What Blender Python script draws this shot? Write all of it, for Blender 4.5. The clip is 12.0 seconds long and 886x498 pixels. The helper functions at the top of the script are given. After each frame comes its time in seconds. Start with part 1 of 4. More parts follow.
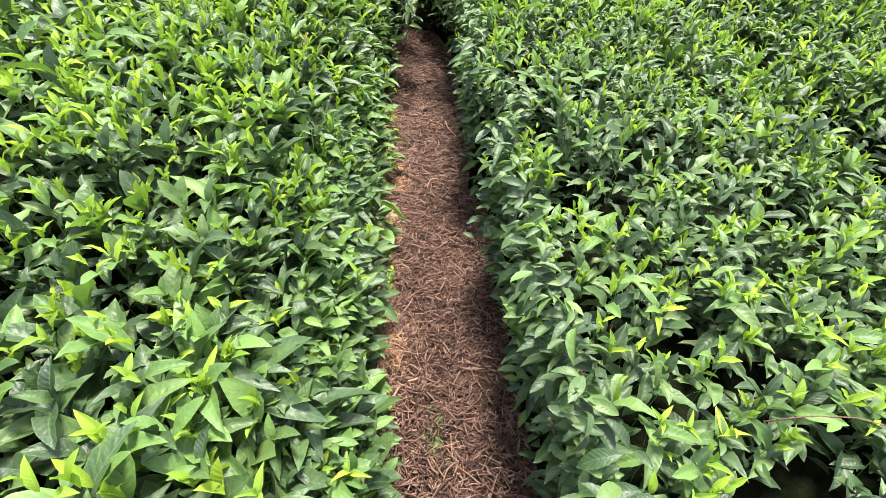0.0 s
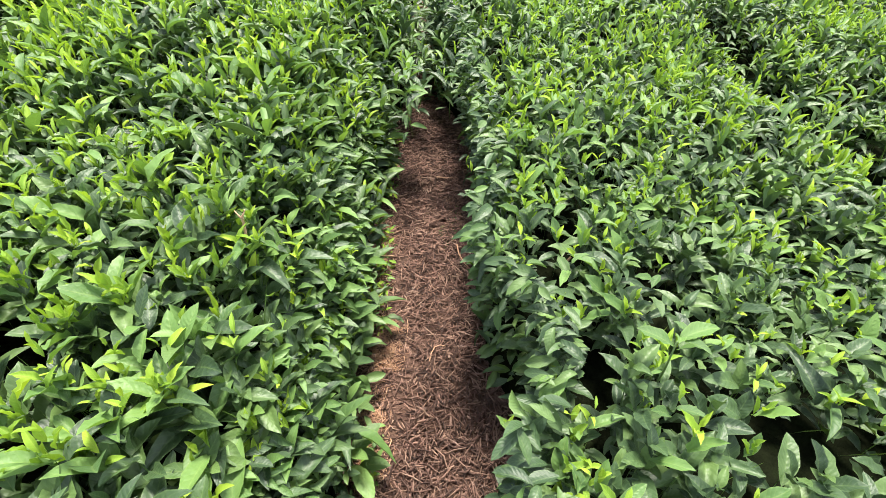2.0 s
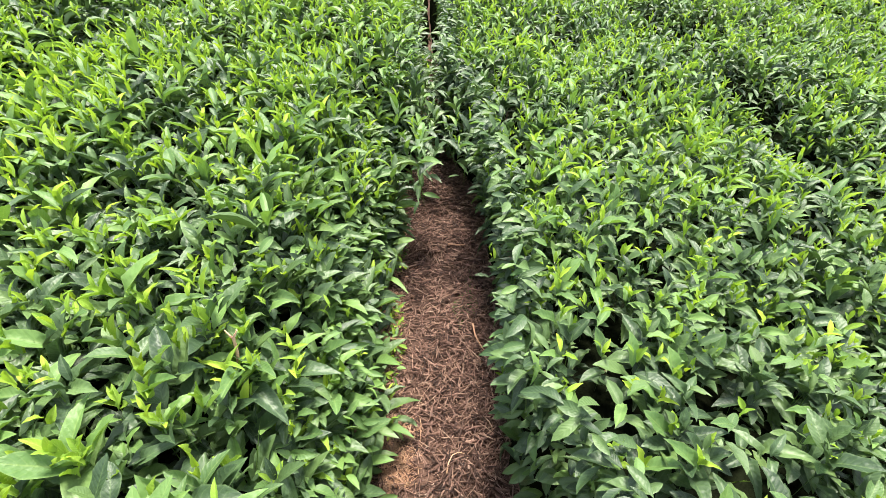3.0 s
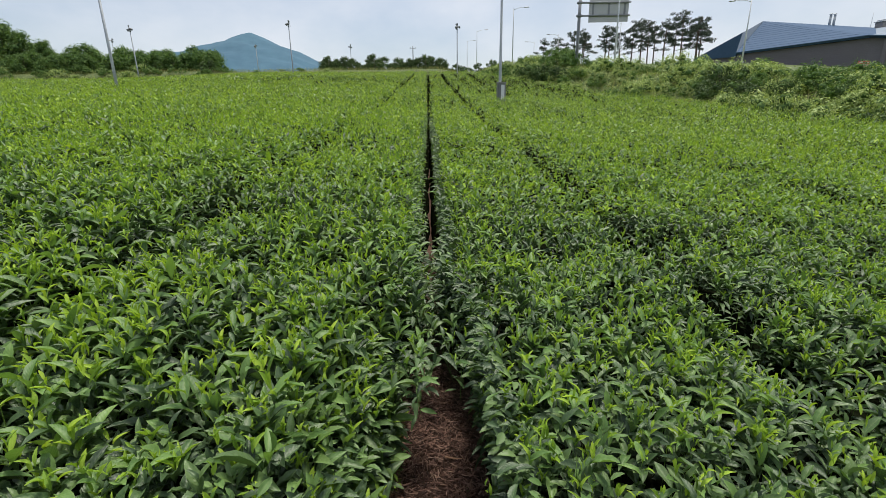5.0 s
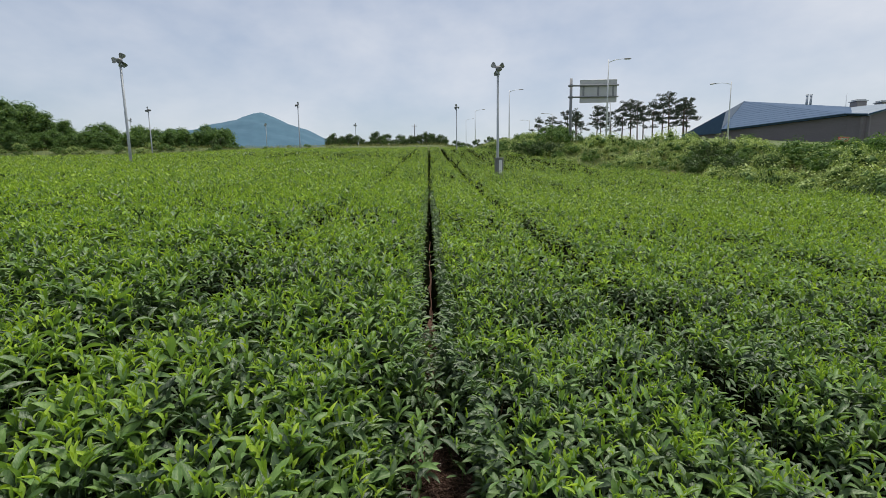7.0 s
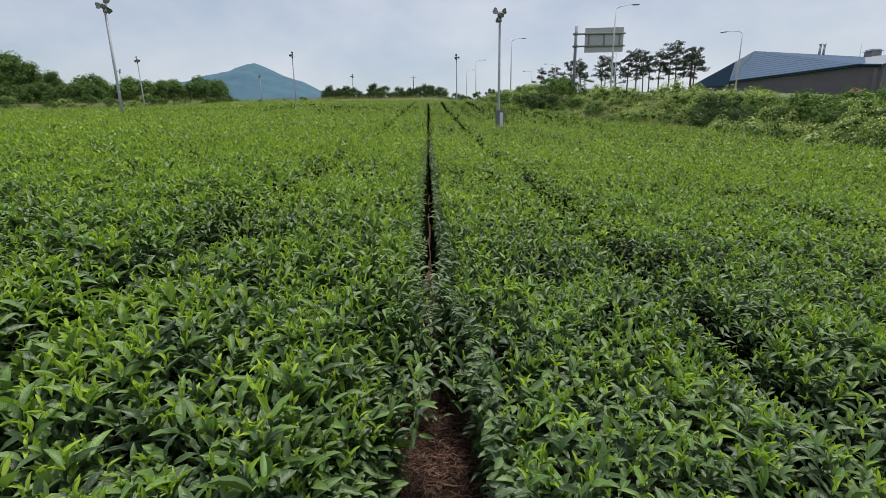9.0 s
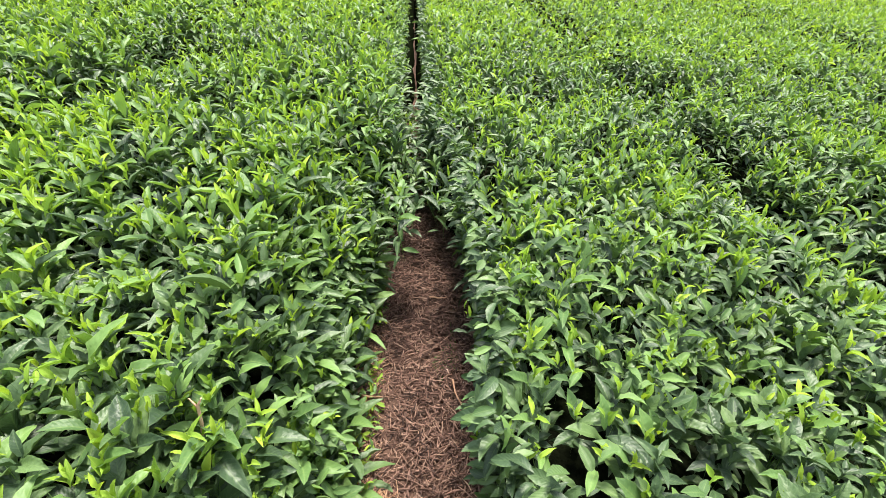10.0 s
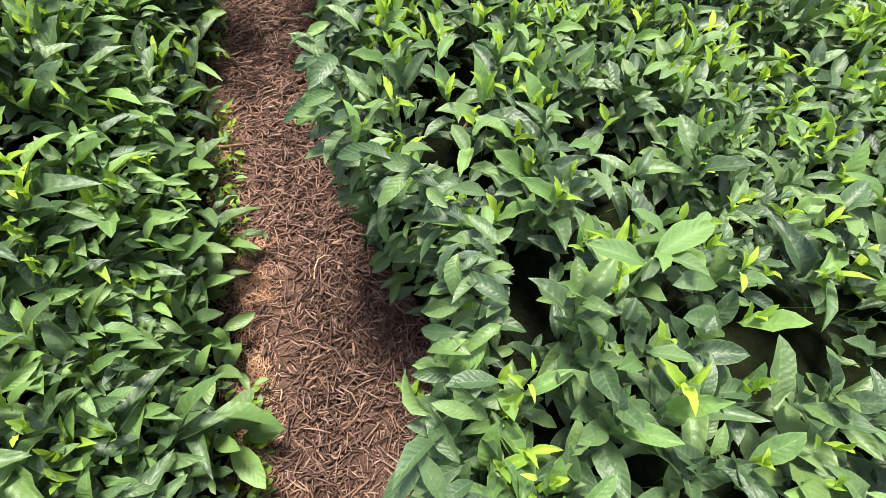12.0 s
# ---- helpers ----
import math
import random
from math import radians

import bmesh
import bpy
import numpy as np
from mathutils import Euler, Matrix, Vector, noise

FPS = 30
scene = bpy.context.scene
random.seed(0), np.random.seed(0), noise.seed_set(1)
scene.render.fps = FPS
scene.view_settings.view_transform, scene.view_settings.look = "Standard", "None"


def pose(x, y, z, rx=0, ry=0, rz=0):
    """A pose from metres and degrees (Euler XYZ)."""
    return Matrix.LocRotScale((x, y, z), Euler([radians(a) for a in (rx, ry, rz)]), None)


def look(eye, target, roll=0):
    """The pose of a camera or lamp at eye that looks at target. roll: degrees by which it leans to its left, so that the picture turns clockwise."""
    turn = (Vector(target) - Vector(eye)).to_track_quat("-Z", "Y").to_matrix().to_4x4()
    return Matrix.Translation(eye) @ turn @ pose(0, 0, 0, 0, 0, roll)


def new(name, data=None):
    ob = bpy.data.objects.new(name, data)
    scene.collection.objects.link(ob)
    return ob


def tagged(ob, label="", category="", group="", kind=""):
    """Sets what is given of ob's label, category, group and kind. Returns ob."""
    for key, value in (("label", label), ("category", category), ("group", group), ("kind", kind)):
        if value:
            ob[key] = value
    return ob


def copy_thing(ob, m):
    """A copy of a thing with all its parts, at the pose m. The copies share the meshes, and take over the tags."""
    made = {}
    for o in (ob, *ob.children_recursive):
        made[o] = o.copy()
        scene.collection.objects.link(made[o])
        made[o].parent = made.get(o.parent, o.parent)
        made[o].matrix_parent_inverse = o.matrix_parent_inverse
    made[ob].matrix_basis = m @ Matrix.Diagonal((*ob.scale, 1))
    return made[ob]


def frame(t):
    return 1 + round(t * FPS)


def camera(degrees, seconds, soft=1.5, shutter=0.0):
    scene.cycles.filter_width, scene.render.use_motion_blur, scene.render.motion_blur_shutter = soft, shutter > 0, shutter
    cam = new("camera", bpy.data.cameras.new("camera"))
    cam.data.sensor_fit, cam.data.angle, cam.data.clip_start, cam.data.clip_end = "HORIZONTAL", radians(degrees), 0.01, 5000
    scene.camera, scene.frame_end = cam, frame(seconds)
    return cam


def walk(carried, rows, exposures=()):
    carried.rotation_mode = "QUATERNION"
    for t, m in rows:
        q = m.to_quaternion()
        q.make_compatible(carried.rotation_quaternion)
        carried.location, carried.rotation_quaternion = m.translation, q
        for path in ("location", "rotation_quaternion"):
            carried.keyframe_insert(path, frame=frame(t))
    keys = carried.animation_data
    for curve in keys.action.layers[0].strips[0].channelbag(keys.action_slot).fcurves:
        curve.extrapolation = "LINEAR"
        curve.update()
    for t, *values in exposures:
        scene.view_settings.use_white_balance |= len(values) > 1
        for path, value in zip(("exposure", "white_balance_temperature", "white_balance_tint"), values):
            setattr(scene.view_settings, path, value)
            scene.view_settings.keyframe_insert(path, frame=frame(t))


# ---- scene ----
cam = camera(88.3, 12.0, soft=0.55)
PATH = [
    (0, (-0.057, -1.079, 1.44), (0.035, 0.369, 0.064), 0.9),
    (0.5, (-0.051, -0.767, 1.475), (0.024, 0.68, 0.097), 0.3),
    (1, (0.017, -0.492, 1.506), (0.048, 0.969, 0.14), -0.7),
    (1.5, (0.049, -0.309, 1.534), (0.052, 1.161, 0.178), -1.3),
    (2, (0.045, -0.141, 1.542), (0.045, 1.345, 0.203), -1.5),
    (2.5, (0.006, 0.054, 1.545), (0.011, 1.57, 0.24), -1.6),
    (3, (-0.016, 0.14, 1.581), (-0.011, 1.717, 0.35), -1.4),
    (3.5, (-0.014, 0.166, 1.611), (-0.013, 1.851, 0.533), -1.4),
    (3.7, (-0.013, 0.167, 1.643), (-0.012, 1.897, 0.64), -1.3),
    (5.3, (-0.004, 0.095, 1.856), (0.028, 2.033, 1.362), -0.6),
    (5.5, (-0.004, 0.093, 1.867), (0.03, 2.042, 1.421), -0.5),
    (6, (-0.007, 0.085, 1.881), (0.028, 2.054, 1.535), -0.6),
    (6.5, (-0.003, 0.077, 1.887), (0.031, 2.058, 1.608), -0.8),
    (8.5, (-0.011, 0.057, 1.89), (0.003, 2.037, 1.61), -0.9),
    (9, (0.006, 0.081, 1.829), (0.032, 2.026, 1.362), -0.9),
    (9.5, (0.019, 0.107, 1.74), (0.056, 1.961, 0.99), -1.0),
    (10, (0.035, 0.151, 1.626), (0.088, 1.839, 0.555), -0.8),
    (10.5, (0.048, 0.209, 1.486), (0.134, 1.682, 0.136), -0.1),
    (11, (0.071, 0.235, 1.364), (0.208, 1.487, -0.19), 1.1),
    (11.5, (0.113, 0.234, 1.278), (0.314, 1.296, -0.405), 2.0),
    (12, (0.184, 0.213, 1.277), (0.466, 1.158, -0.464), 1.4),
]
EXPOSURES = [(0.0, 1.50), (2.0, 1.34), (3.0, 1.46), (3.7, 1.40), (5.3, -0.06), (6.0, -0.08), (9.0, -0.12), (9.5, 0.54), (10.4, 1.50), (11.2, 1.46), (12.0, 1.34)]
walk(cam, [(t, look(eye, target, roll)) for t, eye, target, roll in PATH], EXPOSURES)

# ---- light ----
SUN_UP, SUN_AROUND = 74.0, 74.0    # degrees above the horizon, and from +x towards +y
sun_dir = Vector((math.cos(radians(SUN_UP)) * math.cos(radians(SUN_AROUND)),
                  math.cos(radians(SUN_UP)) * math.sin(radians(SUN_AROUND)), math.sin(radians(SUN_UP))))
sun = new("sun", bpy.data.lights.new("sun", "SUN"))
sun.data.energy, sun.data.angle, sun.data.color = 4.5, radians(14.0), (1.0, 0.94, 0.83)
sun.matrix_world = look(sun_dir * 50, (0, 0, 0))

world = bpy.data.worlds.new("sky")
scene.world = world
world.use_nodes = True
wn, wl = world.node_tree.nodes, world.node_tree.links
wn.clear()
sky = wn.new("ShaderNodeTexSky")
sky.sky_type, sky.sun_disc = "NISHITA", False
sky.sun_elevation, sky.sun_rotation = radians(SUN_UP), radians(90 - SUN_AROUND)
sky.air_density, sky.dust_density, sky.ozone_density = 1.0, 1.4, 1.2
coord = wn.new("ShaderNodeTexCoord")
stretch = wn.new("ShaderNodeMapping")
stretch.inputs["Scale"].default_value = (1.4, 1.4, 2.6)
clouds = wn.new("ShaderNodeTexNoise")
clouds.inputs["Scale"].default_value, clouds.inputs["Detail"].default_value = 2.1, 5.0
clouds.inputs["Roughness"].default_value = 0.55
cover = wn.new("ShaderNodeValToRGB")
cover.color_ramp.elements[0].position, cover.color_ramp.elements[0].color = 0.34, (0.28, 0.28, 0.28, 1)
cover.color_ramp.elements[1].position, cover.color_ramp.elements[1].color = 0.74, (0.80, 0.80, 0.80, 1)
haze = wn.new("ShaderNodeMix")
haze.data_type = "RGBA"
haze.inputs["B"].default_value = (7.7, 7.9, 8.4, 1)
back = wn.new("ShaderNodeBackground")
back.inputs["Strength"].default_value = 0.110
wout = wn.new("ShaderNodeOutputWorld")
wl.new(coord.outputs["Generated"], stretch.inputs["Vector"])
wl.new(stretch.outputs["Vector"], clouds.inputs["Vector"])
side_way, drift = wn.new("ShaderNodeSeparateXYZ"), wn.new("ShaderNodeMath")
drift.operation, drift.inputs[1].default_value = "MULTIPLY_ADD", 0.13
wl.new(coord.outputs["Generated"], side_way.inputs["Vector"])
wl.new(side_way.outputs["X"], drift.inputs[0])
wl.new(clouds.outputs["Fac"], drift.inputs[2])
wl.new(drift.outputs["Value"], cover.inputs["Fac"])
wl.new(cover.outputs["Color"], haze.inputs["Factor"])
wl.new(sky.outputs["Color"], haze.inputs["A"])
wl.new(haze.outputs["Result"], back.inputs["Color"])
wl.new(back.outputs["Background"], wout.inputs["Surface"])


# ---- materials ----
def surface(name, stops, rough=0.6, scale=8.0, bump=0.3, bump_scale=None, metal=0.0, island=0.0, through_light=None,
            gloss=0.5, squash=(1, 1, 1), thin=0.24):
    """A procedural surface: stops are (place, colour) of a ramp fed by noise at two scales, and by a random value for each piece."""
    m = bpy.data.materials.new(name)
    m.use_nodes = True
    n, l = m.node_tree.nodes, m.node_tree.links
    p = n["Principled BSDF"]
    tc = n.new("ShaderNodeTexCoord")
    mp = n.new("ShaderNodeMapping")
    mp.inputs["Scale"].default_value = squash
    l.new(tc.outputs["Object"], mp.inputs["Vector"])
    fine = n.new("ShaderNodeTexNoise")
    fine.inputs["Scale"].default_value, fine.inputs["Detail"].default_value = scale, 6.0
    l.new(mp.outputs["Vector"], fine.inputs["Vector"])
    wide = n.new("ShaderNodeTexNoise")
    wide.inputs["Scale"].default_value, wide.inputs["Detail"].default_value = scale * 0.13, 3.0
    l.new(mp.outputs["Vector"], wide.inputs["Vector"])
    both = n.new("ShaderNodeMix")
    both.inputs["Factor"].default_value = 0.45
    l.new(fine.outputs["Fac"], both.inputs["A"])
    l.new(wide.outputs["Fac"], both.inputs["B"])
    value = both.outputs["Result"]
    if island:
        geo, info = n.new("ShaderNodeNewGeometry"), n.new("ShaderNodeObjectInfo")
        add, wrap = n.new("ShaderNodeMath"), n.new("ShaderNodeMath")
        wrap.operation = "FRACT"
        l.new(geo.outputs["Random Per Island"], add.inputs[0])
        l.new(info.outputs["Random"], add.inputs[1])
        l.new(add.outputs["Value"], wrap.inputs[0])
        mix = n.new("ShaderNodeMix")
        mix.inputs["Factor"].default_value = island
        l.new(value, mix.inputs["A"])
        l.new(wrap.outputs["Value"], mix.inputs["B"])
        value = mix.outputs["Result"]
    ramp = n.new("ShaderNodeValToRGB")
    while len(ramp.color_ramp.elements) < len(stops):
        ramp.color_ramp.elements.new(0.5)
    for e, (at, colour) in zip(ramp.color_ramp.elements, stops):
        e.position, e.color = at, (*colour, 1)
    l.new(value, ramp.inputs["Fac"])
    l.new(ramp.outputs["Color"], p.inputs["Base Color"])
    p.inputs["Roughness"].default_value, p.inputs["Metallic"].default_value = rough, metal
    p.inputs["Specular IOR Level"].default_value = gloss
    if bump:
        grain = n.new("ShaderNodeTexNoise")
        grain.inputs["Scale"].default_value, grain.inputs["Detail"].default_value = bump_scale or scale * 3, 4.0
        l.new(mp.outputs["Vector"], grain.inputs["Vector"])
        b = n.new("ShaderNodeBump")
        b.inputs["Strength"].default_value, b.inputs["Distance"].default_value = bump, 0.02
        l.new(grain.outputs["Fac"], b.inputs["Height"])
        l.new(b.outputs["Normal"], p.inputs["Normal"])
    if through_light:
        t = n.new("ShaderNodeBsdfTranslucent")
        tint = n.new("ShaderNodeMix")
        tint.data_type, tint.blend_type = "RGBA", "MULTIPLY"
        tint.inputs["Factor"].default_value = 1.0
        tint.inputs["B"].default_value = (*through_light, 1)
        l.new(ramp.outputs["Color"], tint.inputs["A"])
        l.new(tint.outputs["Result"], t.inputs["Color"])
        s = n.new("ShaderNodeMixShader")
        s.inputs["Fac"].default_value = thin
        l.new(p.outputs["BSDF"], s.inputs[1])
        l.new(t.outputs["BSDF"], s.inputs[2])
        l.new(s.outputs["Shader"], n["Material Output"].inputs["Surface"])
    return m


def veined(m, pale, strength=0.18):
    """Gives a leaf material a paler midrib and raised side veins, from the leaf's own across and along values."""
    n, l = m.node_tree.nodes, m.node_tree.links
    p = n["Principled BSDF"]
    across, along = n.new("ShaderNodeAttribute"), n.new("ShaderNodeAttribute")
    across.attribute_name, along.attribute_name = "across", "along"
    rib = n.new("ShaderNodeValToRGB")
    grey = lambda v: (v, v, v, 1)
    for at in (0.5, 0.6):
        rib.color_ramp.elements.new(at)
    for e, at, v in zip(rib.color_ramp.elements, (0.02, 0.10, 0.86, 1.0), (strength * 1.6, 0.0, 0.0, strength * 1.5)):
        e.position, e.color = at, grey(v)
    l.new(across.outputs["Fac"], rib.inputs["Fac"])
    mix = n.new("ShaderNodeMix")
    mix.data_type = "RGBA"
    mix.inputs["B"].default_value = (*pale, 1)
    old = p.inputs["Base Color"].links[0].from_socket
    l.new(old, mix.inputs["A"])
    l.new(rib.outputs["Color"], mix.inputs["Factor"])
    l.new(mix.outputs["Result"], p.inputs["Base Color"])
    slant = n.new("ShaderNodeMath")
    slant.operation, slant.inputs[1].default_value = "MULTIPLY_ADD", -0.22
    l.new(across.outputs["Fac"], slant.inputs[0])
    l.new(along.outputs["Fac"], slant.inputs[2])
    ripple = n.new("ShaderNodeMath")
    ripple.operation, ripple.inputs[1].default_value = "MULTIPLY", 56.0
    wave = n.new("ShaderNodeMath")
    wave.operation = "SINE"
    l.new(slant.outputs["Value"], ripple.inputs[0])
    l.new(ripple.outputs["Value"], wave.inputs[0])
    lines, paler = n.new("ShaderNodeValToRGB"), n.new("ShaderNodeMix")
    lines.color_ramp.elements[0].position, lines.color_ramp.elements[0].color = 0.72, grey(0.0)
    lines.color_ramp.elements[1].position, lines.color_ramp.elements[1].color = 1.0, grey(strength * 0.7)
    paler.data_type = "RGBA"
    paler.inputs["B"].default_value = (*pale, 1)
    l.new(wave.outputs["Value"], lines.inputs["Fac"])
    l.new(lines.outputs["Color"], paler.inputs["Factor"])
    l.new(mix.outputs["Result"], paler.inputs["A"])
    l.new(paler.outputs["Result"], p.inputs["Base Color"])
    b = n.new("ShaderNodeBump")
    b.inputs["Strength"].default_value, b.inputs["Distance"].default_value = 0.15, 0.0015
    l.new(wave.outputs["Value"], b.inputs["Height"])
    l.new(p.inputs["Normal"].links[0].from_socket, b.inputs["Normal"])
    l.new(b.outputs["Normal"], p.inputs["Normal"])
    return m


LEAF = veined(surface("tea_leaf", [(0.1, (0.021, 0.044, 0.020)), (0.5, (0.054, 0.100, 0.038)), (0.9, (0.111, 0.184, 0.051))],
              rough=0.49, scale=25, bump=0.24, bump_scale=46, island=0.75, through_light=(1.5, 1.6, 0.8), gloss=0.5, thin=0.12), (0.16, 0.25, 0.08))
FRESH = veined(surface("fresh_tea_leaf", [(0.1, (0.059, 0.118, 0.040)), (0.5, (0.110, 0.205, 0.058)), (0.9, (0.163, 0.278, 0.074))],
               rough=0.51, scale=25, bump=0.24, bump_scale=46, island=0.75, through_light=(1.8, 1.8, 0.7), gloss=0.42), (0.28, 0.38, 0.11))
YOUNG = veined(surface("young_tea_leaf", [(0.1, (0.14, 0.25, 0.036)), (0.5, (0.22, 0.35, 0.046)), (0.9, (0.32, 0.45, 0.055))],
               rough=0.55, scale=25, bump=0.04, bump_scale=90, island=0.75, through_light=(1.8, 1.8, 0.7), gloss=0.1), (0.48, 0.56, 0.14))
TEA = [LEAF, FRESH, YOUNG]
# Near black: the shade deep between the tea leaves is put into the colour.
INNER_SHADE = surface("inner_foliage", [(0.3, (0.004, 0.005, 0.003)), (0.5, (0.008, 0.010, 0.005)), (0.7, (0.012, 0.018, 0.007))],
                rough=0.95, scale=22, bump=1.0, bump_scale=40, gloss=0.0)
STEM = surface("tea_stem", [(0.2, (0.09, 0.055, 0.03)), (0.8, (0.22, 0.15, 0.09))], rough=0.8, scale=40, bump=0.5)
SOIL = surface("soil", [(0.2, (0.04, 0.02, 0.014)), (0.5, (0.08, 0.042, 0.028)), (0.8, (0.13, 0.072, 0.05))],
               rough=0.95, scale=14, bump=1.0, bump_scale=60)
MULCH = surface("mulch_twig", [(0.15, (0.030, 0.016, 0.012)), (0.5, (0.150, 0.082, 0.062)), (0.75, (0.29, 0.175, 0.132)), (0.9, (0.50, 0.36, 0.27))],
                rough=0.85, scale=45, bump=0.5, island=0.6)
DRY = surface("dry_straw", [(0.1, (0.36, 0.19, 0.115)), (0.9, (0.62, 0.40, 0.255))], rough=0.8, scale=60, bump=0.4, island=0.7)
GRASSLAND = surface("grassland", [(0.2, (0.04, 0.066, 0.02)), (0.5, (0.078, 0.115, 0.032)), (0.8, (0.15, 0.165, 0.055))],
                    rough=0.9, scale=3, bump=1.0, bump_scale=12)
# The blue of distance haze is painted into this wooded slope's base colour.
HILLSIDE = surface("haze_tinted_hillside", [(0.3, (0.034, 0.095, 0.15)), (0.7, (0.055, 0.135, 0.195))], rough=0.95, scale=0.03, bump=0.6, bump_scale=0.08)
GALV = surface("galvanised_steel", [(0.2, (0.36, 0.39, 0.42)), (0.8, (0.50, 0.53, 0.56))], rough=0.6, scale=9, bump=0.05, metal=0.25)
FAN_GREY = surface("grey_fan_blade", [(0.2, (0.20, 0.21, 0.21)), (0.8, (0.33, 0.34, 0.34))], rough=0.5, scale=12, bump=0.1)
BOX_GREY = surface("painted_steel_box", [(0.2, (0.13, 0.135, 0.14)), (0.8, (0.20, 0.205, 0.21))], rough=0.5, scale=7, bump=0.05)
WHITE = surface("white_panel", [(0.2, (0.66, 0.67, 0.68)), (0.8, (0.80, 0.81, 0.82))], rough=0.5, scale=7, bump=0.03)
SIGN_BACK = surface("aluminium_sign_back", [(0.2, (0.42, 0.43, 0.44)), (0.8, (0.52, 0.53, 0.54))], rough=0.55, scale=2, bump=0.05, metal=0.3)
SIGN_POST = surface("weathered_sign_post", [(0.2, (0.19, 0.20, 0.22)), (0.8, (0.28, 0.29, 0.31))], rough=0.6, scale=6, bump=0.08, metal=0.2)
LAMP_GREY = surface("painted_lamp_pole", [(0.2, (0.55, 0.57, 0.59)), (0.8, (0.68, 0.70, 0.72))], rough=0.45, scale=5, bump=0.03)
BARK = surface("bark", [(0.2, (0.05, 0.035, 0.025)), (0.8, (0.13, 0.095, 0.07))], rough=0.95, scale=12, bump=1.0)
WOOD_LEAF = surface("woodland_leaf", [(0.1, (0.04, 0.085, 0.027)), (0.5, (0.095, 0.175, 0.05)), (0.9, (0.21, 0.30, 0.085))],
                    rough=0.6, gloss=0.25, scale=2, bump=0, island=0.7, through_light=(1.4, 1.5, 0.6))
SHRUB_LEAF = surface("shrub_leaf", [(0.1, (0.14, 0.21, 0.075)), (0.5, (0.30, 0.40, 0.14)), (0.9, (0.50, 0.58, 0.26))],
                     rough=0.6, gloss=0.25, scale=2, bump=0, island=0.7, through_light=(1.4, 1.4, 0.6))
# Darker leaf green for clump hearts: their inner shade is put into the colour.
SHADE_LEAF = surface("shade_dark_leaf_mass", [(0.2, (0.035, 0.07, 0.02)), (0.8, (0.09, 0.16, 0.045))], rough=0.8, gloss=0.15, scale=6, bump=1.0, bump_scale=9)
SCRUB_LEAF = surface("dark_scrub_leaf", [(0.1, (0.022, 0.045, 0.020)), (0.5, (0.055, 0.095, 0.035)), (0.9, (0.12, 0.17, 0.06))],
                     rough=0.6, gloss=0.25, scale=2, bump=0, island=0.7, through_light=(1.3, 1.4, 0.7))
PALE_LEAF = surface("pale_shrub_leaf", [(0.1, (0.20, 0.26, 0.11)), (0.5, (0.34, 0.42, 0.19)), (0.9, (0.52, 0.57, 0.32))],
                    rough=0.65, gloss=0.25, scale=2, bump=0, island=0.7, through_light=(1.3, 1.3, 0.7))
PINE_LEAF = surface("pine_needles", [(0.1, (0.012, 0.03, 0.014)), (0.9, (0.04, 0.07, 0.03))], rough=0.6, scale=2, bump=0, island=0.7)
DRY_WEED = surface("dry_weed_head", [(0.1, (0.20, 0.16, 0.09)), (0.5, (0.38, 0.31, 0.20)), (0.9, (0.56, 0.48, 0.34))], rough=0.8, gloss=0.1, scale=2, bump=0,
                   island=0.7, through_light=(1.2, 1.1, 0.8))
STRAW_GRASS = surface("wild_grass_blade", [(0.1, (0.12, 0.17, 0.04)), (0.6, (0.24, 0.27, 0.08)), (0.95, (0.46, 0.40, 0.22))],
                      rough=0.6, scale=2, bump=0, island=0.8, through_light=(1.3, 1.3, 0.7))
ROOF = surface("blue_grey_roof_metal", [(0.2, (0.04, 0.078, 0.145)), (0.8, (0.062, 0.108, 0.185))], rough=0.8, scale=1.2, bump=0.1, metal=0.0, gloss=0.2)
ROOF_PALE = surface("pale_roof_edge", [(0.2, (0.13, 0.17, 0.22)), (0.8, (0.18, 0.225, 0.28))], rough=0.6, scale=1.2, bump=0.05, metal=0.3)
CLAD = surface("dark_weathered_board", [(0.2, (0.115, 0.102, 0.118)), (0.8, (0.205, 0.185, 0.205))], rough=0.75, scale=3, bump=0.4, island=0.5, squash=(0.2, 1, 4))
BRICKISH = surface("chimney_stack", [(0.2, (0.22, 0.20, 0.19)), (0.8, (0.34, 0.31, 0.30))], rough=0.8, scale=5, bump=0.3)
RED = surface("red_sign_paint", [(0.2, (0.50, 0.045, 0.06)), (0.8, (0.62, 0.07, 0.08))], rough=0.5, scale=5, bump=0)


# ---- helpers for meshes ----
def part(name, bm, material, parent, label=""):
    me = bpy.data.meshes.new(name)
    bm.to_mesh(me)
    bm.free()
    me.materials.append(material)
    ob = new(name, me)
    ob.parent = parent
    if label:
        ob["label"] = label
    return ob


def thing(name, label, category, group="", at=(0, 0, 0), turn=0):
    ob = tagged(new(name), label, category, group)
    ob.matrix_basis = pose(*at, 0, 0, turn)
    return ob


def box(bm, cx, cy, cz, sx, sy, sz, m=None, bevel=0.0):
    made = bmesh.ops.create_cube(bm, size=1.0)["verts"]
    t = Matrix.Translation((cx, cy, cz)) @ Matrix.Diagonal((sx, sy, sz, 1))
    bmesh.ops.transform(bm, matrix=(m @ t) if m else t, verts=made)
    if bevel:
        edges = {e for v in made for e in v.link_edges}
        bmesh.ops.bevel(bm, geom=list(edges), offset=bevel, segments=1, affect="EDGES")


